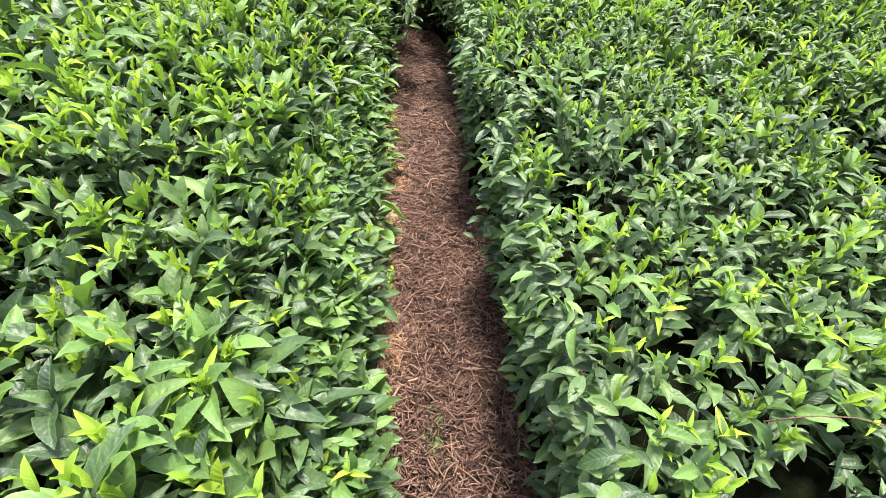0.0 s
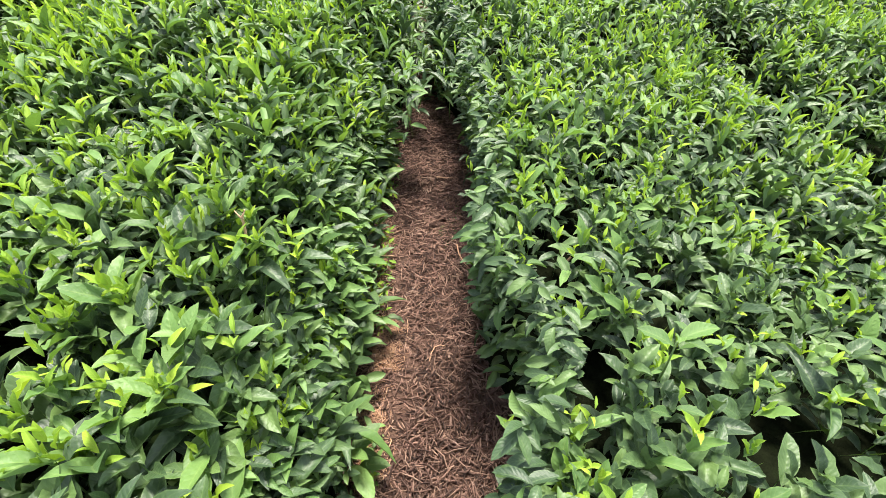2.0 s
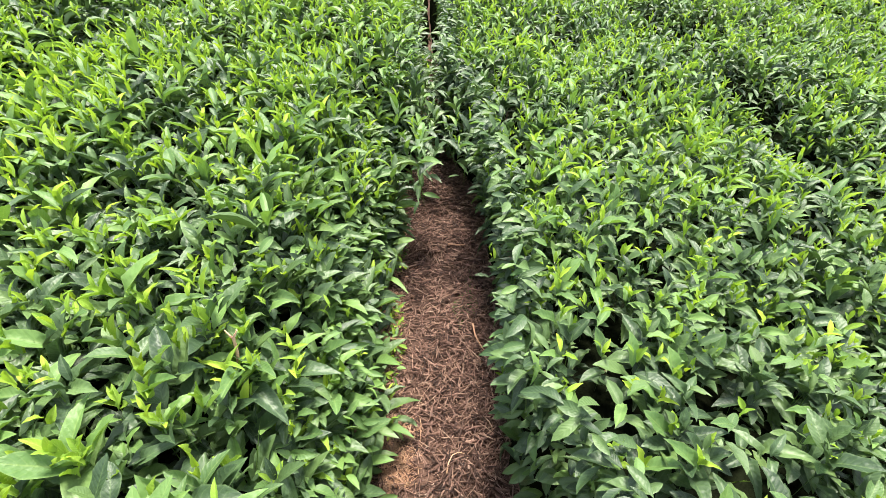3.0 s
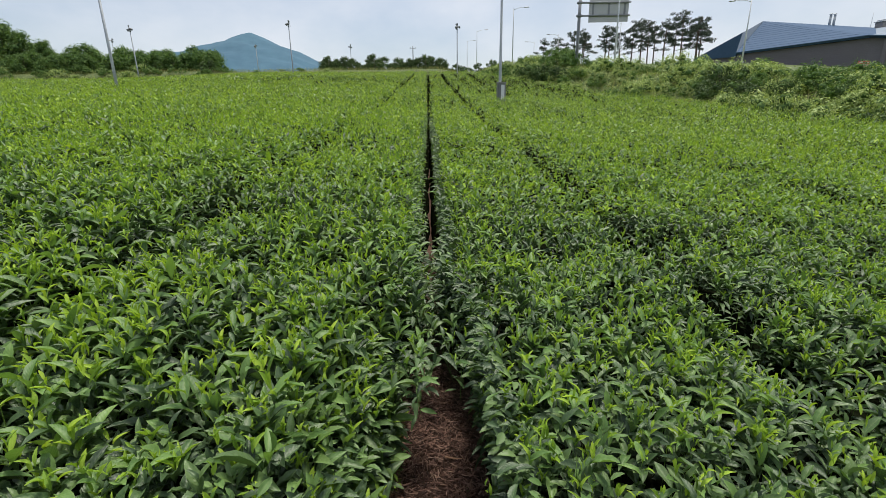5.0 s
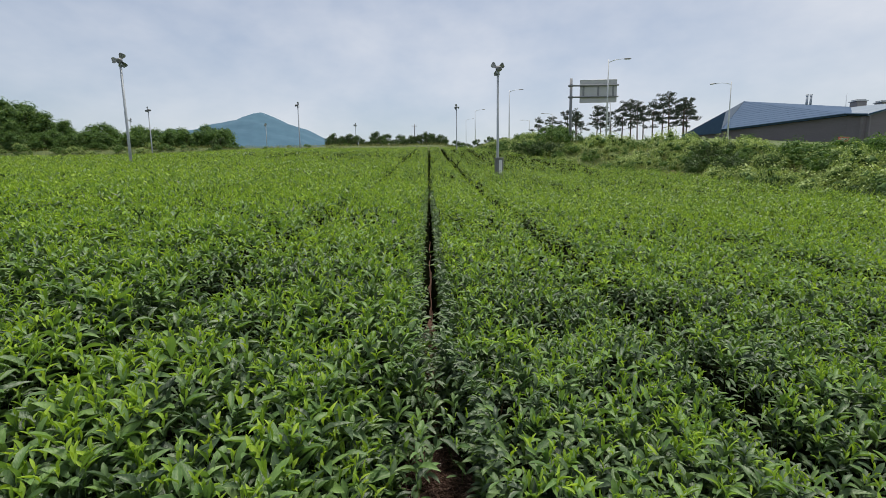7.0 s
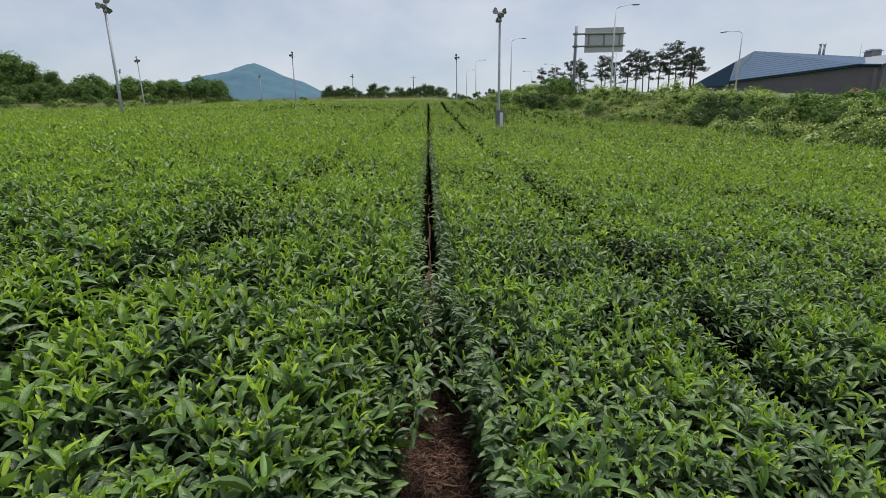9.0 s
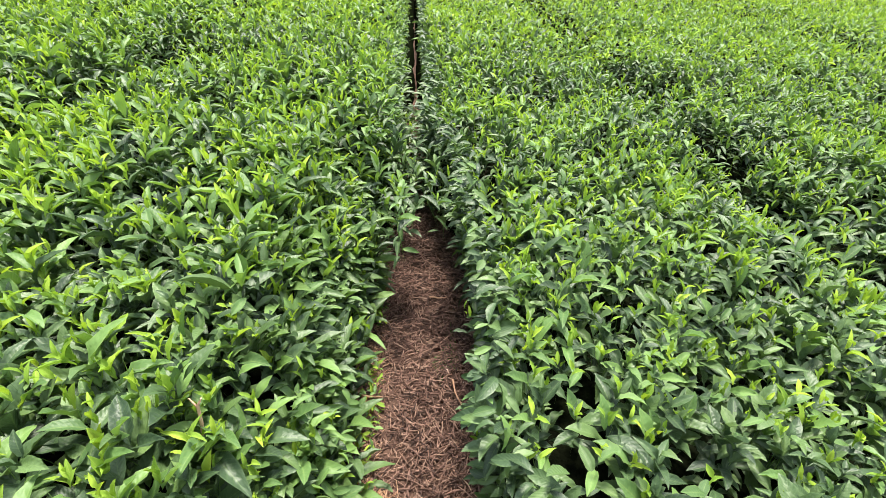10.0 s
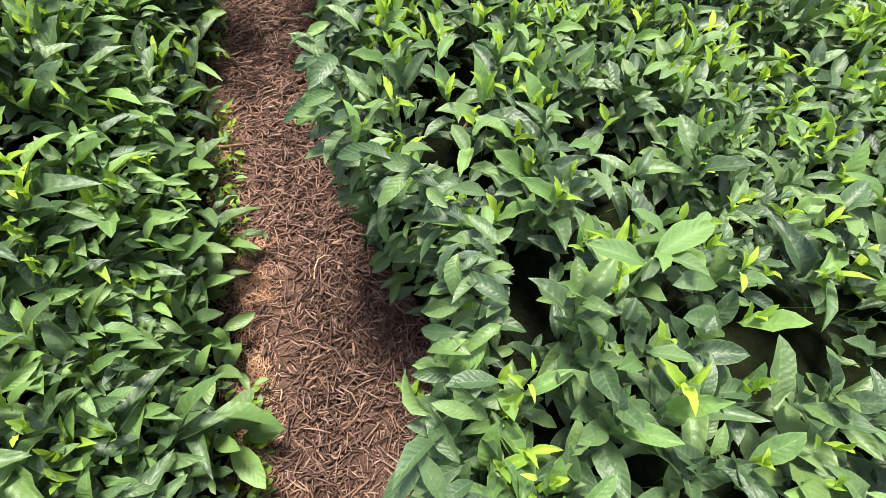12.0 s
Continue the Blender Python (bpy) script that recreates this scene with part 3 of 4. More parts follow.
leaf_sets += gap_leaves(3.0, 3.6, 220, 0.42, 0) + gap_leaves(3.5, 4.7, 300, 0.40, 0)
leaf_sets += flank_leaves(-1, -2, 5, 6500) + flank_leaves(1, -2, 5, 5200) + flank_leaves(-1, 5, 16, 3500) + flank_leaves(1, 5, 16, 3500)

row_leaves = {}
for level, p, yaw, pitch, roll, length, width, slot in leaf_sets:
    k = row_of(p[:, 0], p[:, 1])[0]
    order = np.argsort(k, kind="stable")
    cuts = np.flatnonzero(np.diff(k[order])) + 1
    for chunk in np.split(order, cuts):
        row_leaves.setdefault(int(k[chunk[0]]), []).append(
            (level, p[chunk], yaw[chunk], pitch[chunk], roll[chunk], length[chunk], width[chunk], slot[chunk]))


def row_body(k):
    """A row's dense inner growth, with the shade under its leaves painted in."""
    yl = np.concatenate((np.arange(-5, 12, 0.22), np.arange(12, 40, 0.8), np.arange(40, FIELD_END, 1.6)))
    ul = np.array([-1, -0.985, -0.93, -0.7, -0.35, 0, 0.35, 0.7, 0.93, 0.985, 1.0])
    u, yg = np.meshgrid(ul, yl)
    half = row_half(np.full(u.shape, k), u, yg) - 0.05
    # farther on the dark bodies meet mid-path, standing in for the slit's shade
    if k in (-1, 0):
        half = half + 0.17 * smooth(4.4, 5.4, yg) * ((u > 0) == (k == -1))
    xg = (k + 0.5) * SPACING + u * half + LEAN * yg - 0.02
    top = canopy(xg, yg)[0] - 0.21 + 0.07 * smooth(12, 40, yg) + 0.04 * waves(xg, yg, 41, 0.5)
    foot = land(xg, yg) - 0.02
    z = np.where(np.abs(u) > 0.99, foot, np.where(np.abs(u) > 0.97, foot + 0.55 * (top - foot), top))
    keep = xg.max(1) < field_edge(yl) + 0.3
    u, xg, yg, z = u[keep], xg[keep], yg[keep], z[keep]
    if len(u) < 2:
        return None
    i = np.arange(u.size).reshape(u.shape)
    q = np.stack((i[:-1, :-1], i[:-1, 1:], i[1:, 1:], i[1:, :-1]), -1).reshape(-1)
    return mesh_from("shade_dark_body", np.stack((xg, yg, z), -1).reshape(-1, 3), np.full(len(q) // 4, 4), q, None, [INNER_SHADE])


tea_rows = {}
for k in range(-44, 11):
    body = row_body(k)
    if body is None:
        continue
    row = thing("tea_hedge", "long clipped row of green tea bushes with bright young shoots", "tea bush", "tea rows of the field")
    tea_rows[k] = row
    inner = new("shade_dark_body", body)
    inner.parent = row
    if k in row_leaves:
        leaves = new("foliage", spread_leaves("foliage", row_leaves[k], TEA))
        leaves.parent = row
        tagged(leaves, kind="stuff")


# ---- twigs on the path ----
def sticks(name, n, y0, y1, half, lengths, thick, material, label, where=None):
    y = rng.uniform(y0, y1, n)
    u = rng.uniform(-1, 1, n) * half + rng.normal(0, 0.03, n) if where is None else where(n)
    x = u + LEAN * y - 0.02
    z = land(x, y) + 0.018 + rng.uniform(0, 0.022, n)
    length, a, tilt = lengths[0] + (lengths[1] - lengths[0]) * rng.uniform(0, 1, n) ** 1.7, rng.uniform(0, math.pi, n), rng.normal(0, 0.2, n)
    way = np.stack((np.cos(a) * np.cos(tilt), np.sin(a) * np.cos(tilt), np.sin(tilt)), 1) * (length / 2)[:, None]
    side = np.stack((-np.sin(a), np.cos(a), np.zeros(n)), 1) * (thick * rng.uniform(0.45, 1.0, n) * np.where(rng.uniform(0, 1, n) < 0.06, 1.9, 1.0))[:, None]
    up = np.array([0, 0, 1.0]) * thick * 0.8
    c = np.stack((x, y, z), 1)
    bend = np.array([0, 0, 1.0]) * (0.06 * length * rng.normal(0, 1, n))[:, None] + side * (0.07 * length * rng.normal(0, 1, n) / thick)[:, None]
    rings = [c - way, c + bend, c + way]
    v = np.stack([r + o * f for r, f in zip(rings, (0.55, 1.0, 0.7)) for o in (side - up, -side - up, up)], 1).reshape(-1, 3)
    f = []
    for r in (0, 3):
        for j in range(3):
            f += [r + j, r + (j + 1) % 3, r + 3 + (j + 1) % 3, r + 3 + j]
    loops = (np.array(f)[None] + 9 * np.arange(n)[:, None]).ravel()
    ob = new(name, mesh_from(name, v, np.full(6 * n, 4), loops, None, [material]))
    return tagged(ob, label, "mulch", kind="stuff")


sticks("twig_mulch", 25000, -1.0, 3.4, 0.34, (0.018, 0.085), 0.0034, MULCH, "brown chopped twigs lying thickly on the path")


# ---- frost fans over the tea ----
def blade_mesh(bm, turn_m, length=0.36, width=0.36):
    """A broad twisted paddle blade with some thickness, from the hub outwards along x."""
    n = 6
    grid = []
    for i in range(n + 1):
        s = i / n
        w = width * (0.35 + 0.65 * min(1, s * 1.6)) * (1 - 0.25 * max(0, s - 0.8) / 0.2)
        a = radians(38 - 22 * s)
        row = []
        for j, c in enumerate((-0.5, 0.0, 0.5)):
            row.append([bm.verts.new(turn_m @ Vector((0.07 + length * s, c * w * math.cos(a) + 0.0, c * w * math.sin(a) + 0.03 * (1 - abs(2 * c)) + d)))
                        for d in (0.0, 0.012)])
        grid.append(row)
    for i in range(n):
        for j in range(2):
            a, b, c, d = grid[i][j], grid[i + 1][j], grid[i + 1][j + 1], grid[i][j + 1]
            bm.faces.new((a[1], b[1], c[1], d[1]))
            bm.faces.new((d[0], c[0], b[0], a[0]))
        for j in (0, 2):
            a, b = grid[i][j], grid[i + 1][j]
            bm.faces.new((a[0], b[0], b[1], a[1]) if j == 0 else (a[1], b[1], b[0], a[0]))
    for i in (0, n):
        for j in range(2):
            a, d = grid[i][j], grid[i][j + 1]
            bm.faces.new((a[0], a[1], d[1], d[0]) if i == 0 else (d[0], d[1], a[1], a[0]))


def frost_fan(label, at, height, turn, spin, cabinet=False):
    fan = thing("frost_fan", label, "frost fan", "frost fans of the field", at, turn)
    bm = bmesh.new()
    tube(bm, [(0, 0, -0.3), (0, 0, 2.2), (0, 0, height - 0.25)], [0.085, 0.08, 0.065], 10)
    part("pole", bm, GALV, fan)
    bm = bmesh.new()
    box(bm, 0, 0, 0.02, 0.42, 0.42, 0.08, bevel=0.01)
    part("base_plate", bm, GALV, fan)
    head = Matrix.Translation((0, 0, height)) @ pose(0, 0, 0, -72, 0, 0)     # the shaft points down and ahead
    bm = bmesh.new()
    tube(bm, [head @ Vector((0, 0, z)) for z in (-0.42, -0.38, -0.02, 0.06)], [0.10, 0.15, 0.15, 0.08], 12)
    motor = part("motor", bm, BOX_GREY, fan, "grey motor housing at the pole top")
    bm = bmesh.new()
    tube(bm, [(0, 0, height - 0.35), (0, 0, height - 0.1)], [0.11, 0.09], 10)
    part("bracket", bm, GALV, fan)
    bm = bmesh.new()
    tube(bm, [head @ Vector((0, 0, z)) for z in (0.06, 0.13, 0.16)], [0.09, 0.08, 0.03], 10)
    part("hub", bm, FAN_GREY, fan)
    for i in range(3):
        bm = bmesh.new()
        blade_mesh(bm, head @ Matrix.Translation((0, 0, 0.10)) @ pose(0, 0, 0, 0, 0, spin + 120 * i))
        part("blade", bm, FAN_GREY, fan, "broad grey fan blade")
    if cabinet:
        bm = bmesh.new()
        box(bm, 0.02, -0.20, 1.05, 0.46, 0.36, 1.2, bevel=0.02)
        body = part("cabinet", bm, BOX_GREY, fan, "grey steel control cabinet on the pole")
        bm = bmesh.new()
        box(bm, 0.06, -0.388, 1.15, 0.20, 0.012, 0.8, bevel=0.004)
        part("panel", bm, WHITE, body, "white cabinet front panel")
        bm = bmesh.new()
        box(bm, 0.02, -0.20, 1.67, 0.54, 0.44, 0.04, bevel=0.01)
        part("cabinet_roof", bm, BOX_GREY, body)
    return fan


def standing(x, y):
    return (x, y, float(land(x, y)))


def fan_to(x, y, top):
    """Place and height of a fan at x, y whose hub is at the height top."""
    return standing(x, y), top - float(land(x, y))


for x, y, top, turn, spin, cab, label in (
        (-18.75, 29.0, 9.55, 25, -65, False, "tall grey frost fan on a steel pole in the tea"),
        (3.78, 28.0, 8.60, 8, -28, True, "tall grey frost fan with a control cabinet among the tea"),
        (-42.0, 70.0, 13.45, 70, 10, False, "tall grey frost fan on a steel pole in the tea"),
        (-20.1, 70.0, 13.85, -60, 50, False, "tall grey frost fan on a steel pole in the tea"),
        (3.3, 70.0, 13.25, -30, 20, False, "tall grey frost fan on a steel pole in the tea"),
        (-18.8, 112.0, 16.3, 20, 40, False, "distant grey frost fan beyond the tea field"),
        (-40.0, 112.0, 16.6, -40, 0, False, "distant grey frost fan beyond the tea field"),
        (-64.0, 100.0, 16.3, 200, 0, False, "grey frost fan beside the woods")):
    at, height = fan_to(x, y, top)
    frost_fan(label, at, height, turn, spin, cab)


# ---- road, street lamps, sign ----
def street_lamp(at, height, arm_turn, arm=1.8):
    lamp = thing("street_lamp", "pale grey steel street lamp with one curved arm", "street lamp", "street lamps along the road", at, arm_turn)
    bm = bmesh.new()
    tube(bm, [(0, 0, -0.5), (0, 0, height * 0.5), (0, 0, height)], [0.11, 0.085, 0.055], 10)
    part("pole", bm, LAMP_GREY, lamp)
    bm = bmesh.new()
    box(bm, 0, 0, 0.25, 0.34, 0.34, 0.5, bevel=0.03)
    part("base", bm, LAMP_GREY, lamp)
    bm = bmesh.new()
    tube(bm, [(0, 0, height - 0.35), (arm * 0.3, 0, height - 0.12), (arm * 0.65, 0, height), (arm, 0, height + 0.02)], [0.04, 0.037, 0.033, 0.03], 8)
    part("arm", bm, LAMP_GREY, lamp)
    bm = bmesh.new()
    box(bm, arm + 0.3, 0, height + 0.02, 0.75, 0.24, 0.11, bevel=0.035)
    head = part("lamp_head", bm, BOX_GREY, lamp)
    bm = bmesh.new()
    box(bm, arm + 0.32, 0, height - 0.045, 0.5, 0.17, 0.02, bevel=0.006)
    part("lens", bm, WHITE, head)
    return lamp


for x, y, top, turn in ((19.9, 54.0, 15.67, -4), (13.4, 84.0, 18.35, -6), (10.0, 115.0, 19.85, -8), (9.65, 143.0, 21.55, -8),
                        (39.2, 62.0, 14.75, 140), (26.4, 105.0, 17.35, 174), (26.4, 130.0, 19.3, 174), (34.6, 92.0, 17.4, 176)):
    at = standing(x, y)
    street_lamp(at, top - at[2], turn)

def utility_pole(at, height):
    pole = thing("utility_pole", "slim grey concrete utility pole with a short crossarm", "utility pole", "", at, 10)
    bm = bmesh.new()
    tube(bm, [(0, 0, -0.5), (0, 0, height * 0.5), (0, 0, height)], [0.15, 0.13, 0.10], 10)
    part("shaft", bm, SIGN_POST, pole)
    bm = bmesh.new()
    box(bm, 0, 0, height - 0.5, 1.5, 0.09, 0.09, bevel=0.01)
    part("crossarm", bm, SIGN_POST, pole)
    for x in (-0.6, 0.0, 0.6):
        bm = bmesh.new()
        tube(bm, [(x, 0, height - 0.46), (x, 0, height - 0.3), (x, 0, height - 0.22)], [0.05, 0.07, 0.03], 8)
        part("insulator", bm, WHITE, pole)


utility_pole(standing(-5.0, 118.0), 17.05 - float(land(-5.0, 118.0)))


def road_sign(at, top):
    sign = thing("road_sign", "large road sign seen from its grey metal back, on one post", "road sign", "", at, -3)
    h = top - at[2]
    bm = bmesh.new()
    tube(bm, [(0, 0, -0.5), (0, 0, h * 0.5), (0, 0, h)], [0.19, 0.18, 0.16], 12)
    part("post", bm, SIGN_POST, sign)
    for z in (h - 0.85, h - 2.2):
        bm = bmesh.new()
        tube(bm, [(-0.35, 0, z), (2.5, 0, z), (5.75, 0, z - 0.02)], [0.10, 0.10, 0.09], 10)
        beam = part("beam", bm, SIGN_POST, sign)
        bm = bmesh.new()
        tube(bm, [(0, 0, z - 0.13), (0, 0, z + 0.13)], [0.26, 0.26], 12)
        part("collar", bm, SIGN_POST, beam)
    bm = bmesh.new()
    box(bm, 3.35, 0.16, h - 1.52, 4.5, 0.05, 2.75, bevel=0.02)
    panel = part("panel", bm, SIGN_BACK, sign, "plain grey aluminium sign back")
    for x in (1.55, 3.35, 5.15):
        bm = bmesh.new()
        box(bm, x, 0.115, h - 1.52, 0.22, 0.05, 1.35, bevel=0.01)
        part("stiffener", bm, SIGN_POST, panel)


road_sign(standing(16.85, 58.0), 14.5)


# ---- the low building with the folded roof ----
def slab(bm, corners, thick):
    """A thick plate through corners."""
    top = [bm.verts.new(c) for c in corners]
    low = [bm.verts.new(Vector(c) - Vector((0, 0, thick))) for c in corners]
    bm.faces.new(top)
    bm.faces.new(low[::-1])
    for i in range(len(top)):
        j = (i + 1) % len(top)
        bm.faces.new((top[j], top[i], low[i], low[j]))
    bmesh.ops.recalc_face_normals(bm, faces=bm.faces)


def building():
    hall = thing("hall_building", "low dark building with a folded blue-grey metal roof", "building")
    A, B, C = Vector((51.74, 78, 14.89)), Vector((41.99, 68, 9.24)), Vector((50.54, 57, 9.75))
    D, F, I = Vector((51.41, 55, 9.39)), Vector((48.94, 92, 10.83)), Vector((50.78, 82, 10.37))
    G, Hh, fold = Vector((65.31, 73, 13.01)), Vector((57.61, 56, 10.94)), Vector((44.99, 72, 12.34))
    far1, far2 = Vector((86, 92, 11.2)), Vector((60, 98, 10.8))

    def seams(bm, top, left, right, count):
        """Low horizontal laps across a three-cornered roof plane."""
        for i in range(1, count):
            s = i / count
            lift = Vector((0, 0, 0.01))
            tube(bm, [left.lerp(top, s) + lift, right.lerp(top, s) + lift], [0.016, 0.016], 4)

    for name, corners, material, seam in (("roof", (A, B, C), ROOF, (A, B, C, 14)), ("roof", (A, C, D, G), ROOF, None),
                                          ("roof", (A, F, I, B), ROOF, None), ("roof", (A, G, Hh, far1, far2, F), ROOF, None),
                                          ("roof", (C, D, Hh, G), ROOF_PALE, None)):
        bm = bmesh.new()
        slab(bm, corners, 0.22)
        r = part(name, bm, material, hall)
        if seam:
            bm = bmesh.new()
            seams(bm, *seam)
            part("standing_seam", bm, ROOF, r)
    # The fold's lit look is put into its paler roof colour.
    bm = bmesh.new()
    up = Vector((0, 0, 0.06))
    slab(bm, (A + up, B + up, fold + up), 0.12)
    part("roof_edge", bm, ROOF_PALE, hall, "pale fold of the roof, its lit look put into the colour")
    for a, b in ((B, C), (C, D), (D, Hh)):
        bm = bmesh.new()
        w = (b - a)
        n = Vector((w.y, -w.x, 0)).normalized() * 0.12
        tube(bm, [a + n, b + n], [0.09, 0.09], 6)
        part("gutter", bm, ROOF, hall)
    base = 5.0
    for a, b in ((F, I), (I, B), (B, C), (C, D), (D, Hh), (Hh, far1), (far1, far2), (far2, F)):
        bm = bmesh.new()
        way = Vector((b.x - a.x, b.y - a.y, 0)).normalized()
        inward = Vector((-way.y, way.x, 0))
        a2, b2 = a + inward * 0.5 - way * 0.7 * (a == C), b + inward * 0.5 + way * 0.7 * (b == C)
        courses = 20
        skins = []
        for p, top_z in ((a2, a.z - 0.2), (b2, b.z - 0.2)):
            h = top_z - base
            line = [Vector((p.x, p.y, base)) + inward * 0.3]
            for i in range(courses):
                line += [Vector((p.x, p.y, base + h * i / courses)) - inward * 0.05, Vector((p.x, p.y, base + h * (i + 1) / courses))]
            line.append(Vector((p.x, p.y, top_z)) + inward * 0.3)
            skins.append([bm.verts.new(v) for v in line])
        n = len(skins[0])
        for i in range(n):
            bm.faces.new((skins[0][i], skins[1][i], skins[1][(i + 1) % n], skins[0][(i + 1) % n]))
        for skin in skins:
            bm.faces.new(skin)
        bmesh.ops.recalc_face_normals(bm, faces=bm.faces)
        part("wall", bm, CLAD, hall, "wall of dark weathered horizontal boards")
    for x, y, z in ((59.08, 74.0, 14.06), (59.71, 74.0, 14.06)):
        bm = bmesh.new()
        tube(bm, [(x, y, z - 0.8), (x, y, z + 0.9)], [0.16, 0.16], 10)
        pipe = part("vent_pipe", bm, GALV, hall)
        bm = bmesh.new()
        tube(bm, [(x, y, z + 0.98), (x, y, z + 1.12)], [0.26, 0.12], 10)
        part("cowl", bm, GALV, pipe)
    for x, y, z in ((64.65, 71.0, 12.7), (67.54, 70.0, 12.36)):
        bm = bmesh.new()
        box(bm, x, y, z + 0.2, 1.5, 1.3, 1.0, bevel=0.04)
        stack = part("chimney", bm, BRICKISH, hall, "square roof ventilation stack")
        bm = bmesh.new()
        box(bm, x, y, z + 0.78, 1.9, 1.5, 0.10, bevel=0.03)
        box(bm, x, y, z + 0.94, 1.5, 1.1, 0.22, bevel=0.05)
        part("chimney_cap", bm, GALV, stack)
    bm = bmesh.new()
    tube(bm, [(63.64, 72.0, 12.20), (63.64, 72.0, 14.90)], [0.03, 0.02], 6)
    part("aerial", bm, GALV, hall)


building()


def notice_board():
    board = thing("notice_board", "small red notice board on two posts by the building", "sign", "", standing(46.12, 52.0), -12)
    h = 6.23 - float(land(46.12, 52.0))
    for x in (-0.45, 0.45):
        bm = bmesh.new()
        tube(bm, [(x, 0.05, -0.3), (x, 0.05, h + 0.3)], [0.03, 0.03], 8)
        part("post", bm, GALV, board)
    bm = bmesh.new()
    box(bm, 0, 0, h, 1.15, 0.05, 0.6, bevel=0.01)
    plate = part("plate", bm, RED, board)
    for z, w in ((0.15, 0.9), (-0.02, 0.8), (-0.18, 0.9)):
        bm = bmesh.new()
        box(bm, 0, -0.03, h + z, w, 0.012, 0.06)
        part("lettering_bar", bm, WHITE, plate)


notice_board()


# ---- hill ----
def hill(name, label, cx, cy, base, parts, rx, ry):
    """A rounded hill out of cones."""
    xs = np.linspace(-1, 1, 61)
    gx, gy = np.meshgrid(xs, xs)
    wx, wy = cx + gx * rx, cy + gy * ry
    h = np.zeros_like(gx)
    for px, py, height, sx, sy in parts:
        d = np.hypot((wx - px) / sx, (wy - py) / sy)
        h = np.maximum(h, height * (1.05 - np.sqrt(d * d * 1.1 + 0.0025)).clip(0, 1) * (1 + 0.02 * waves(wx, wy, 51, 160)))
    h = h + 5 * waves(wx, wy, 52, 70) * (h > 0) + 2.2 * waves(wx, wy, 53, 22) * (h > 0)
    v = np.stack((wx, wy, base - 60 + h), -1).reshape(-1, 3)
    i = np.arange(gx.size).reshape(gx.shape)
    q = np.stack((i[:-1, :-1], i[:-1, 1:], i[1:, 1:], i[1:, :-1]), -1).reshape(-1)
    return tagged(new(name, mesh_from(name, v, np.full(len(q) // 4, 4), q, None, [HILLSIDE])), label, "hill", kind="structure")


hill("hill", "distant wooded hill, the blue of haze painted into its colour", -720, 2200, 150,
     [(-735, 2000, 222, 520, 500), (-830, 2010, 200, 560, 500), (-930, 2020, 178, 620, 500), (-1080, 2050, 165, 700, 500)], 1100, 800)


# ---- trees and shrubs ----
rng = np.random.default_rng(19)


def clump_leaves(centres, radii, per, size, flat=1.0, rough=0.45):
    """Leaves scattered over the outsides of clumps, lying roughly along the clump's surface."""
    c = np.repeat(np.asarray(centres, float), per, 0)
    r = np.repeat(np.asarray(radii, float), per)
    n = len(c)
    d = rng.normal(0, 1, c.shape)
    d[:, 2] = np.where(d[:, 2] < 0, d[:, 2] * 0.6, d[:, 2])
    d /= np.linalg.norm(d, axis=1)[:, None]
    p = c + d * np.array([1, 1, flat]) * (r * (0.58 + 0.46 * rng.uniform(0, 1, n) ** 0.6))[:, None]
    up = d + rng.normal(0, rough, c.shape)
    up /= np.linalg.norm(up, axis=1)[:, None]
    along = np.cross(up, rng.normal(0, 1, c.shape))
    along /= np.linalg.norm(along, axis=1)[:, None]
    frame_of = np.stack((np.cross(along, up), along, up), 2)
    return (2, p, frame_of, None, None, size * rng.uniform(0.6, 1.3, n), rng.uniform(0.8, 1.4, n), np.zeros(n, int))


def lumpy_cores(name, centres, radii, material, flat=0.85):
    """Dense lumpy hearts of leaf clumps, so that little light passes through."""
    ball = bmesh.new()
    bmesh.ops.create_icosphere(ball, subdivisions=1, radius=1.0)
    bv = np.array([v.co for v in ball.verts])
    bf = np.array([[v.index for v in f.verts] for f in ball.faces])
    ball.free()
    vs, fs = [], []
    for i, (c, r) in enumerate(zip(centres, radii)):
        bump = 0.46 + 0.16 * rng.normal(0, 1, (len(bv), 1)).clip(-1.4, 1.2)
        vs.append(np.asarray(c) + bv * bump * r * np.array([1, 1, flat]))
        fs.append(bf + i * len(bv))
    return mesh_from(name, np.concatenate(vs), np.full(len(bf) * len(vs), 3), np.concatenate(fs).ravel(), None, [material])


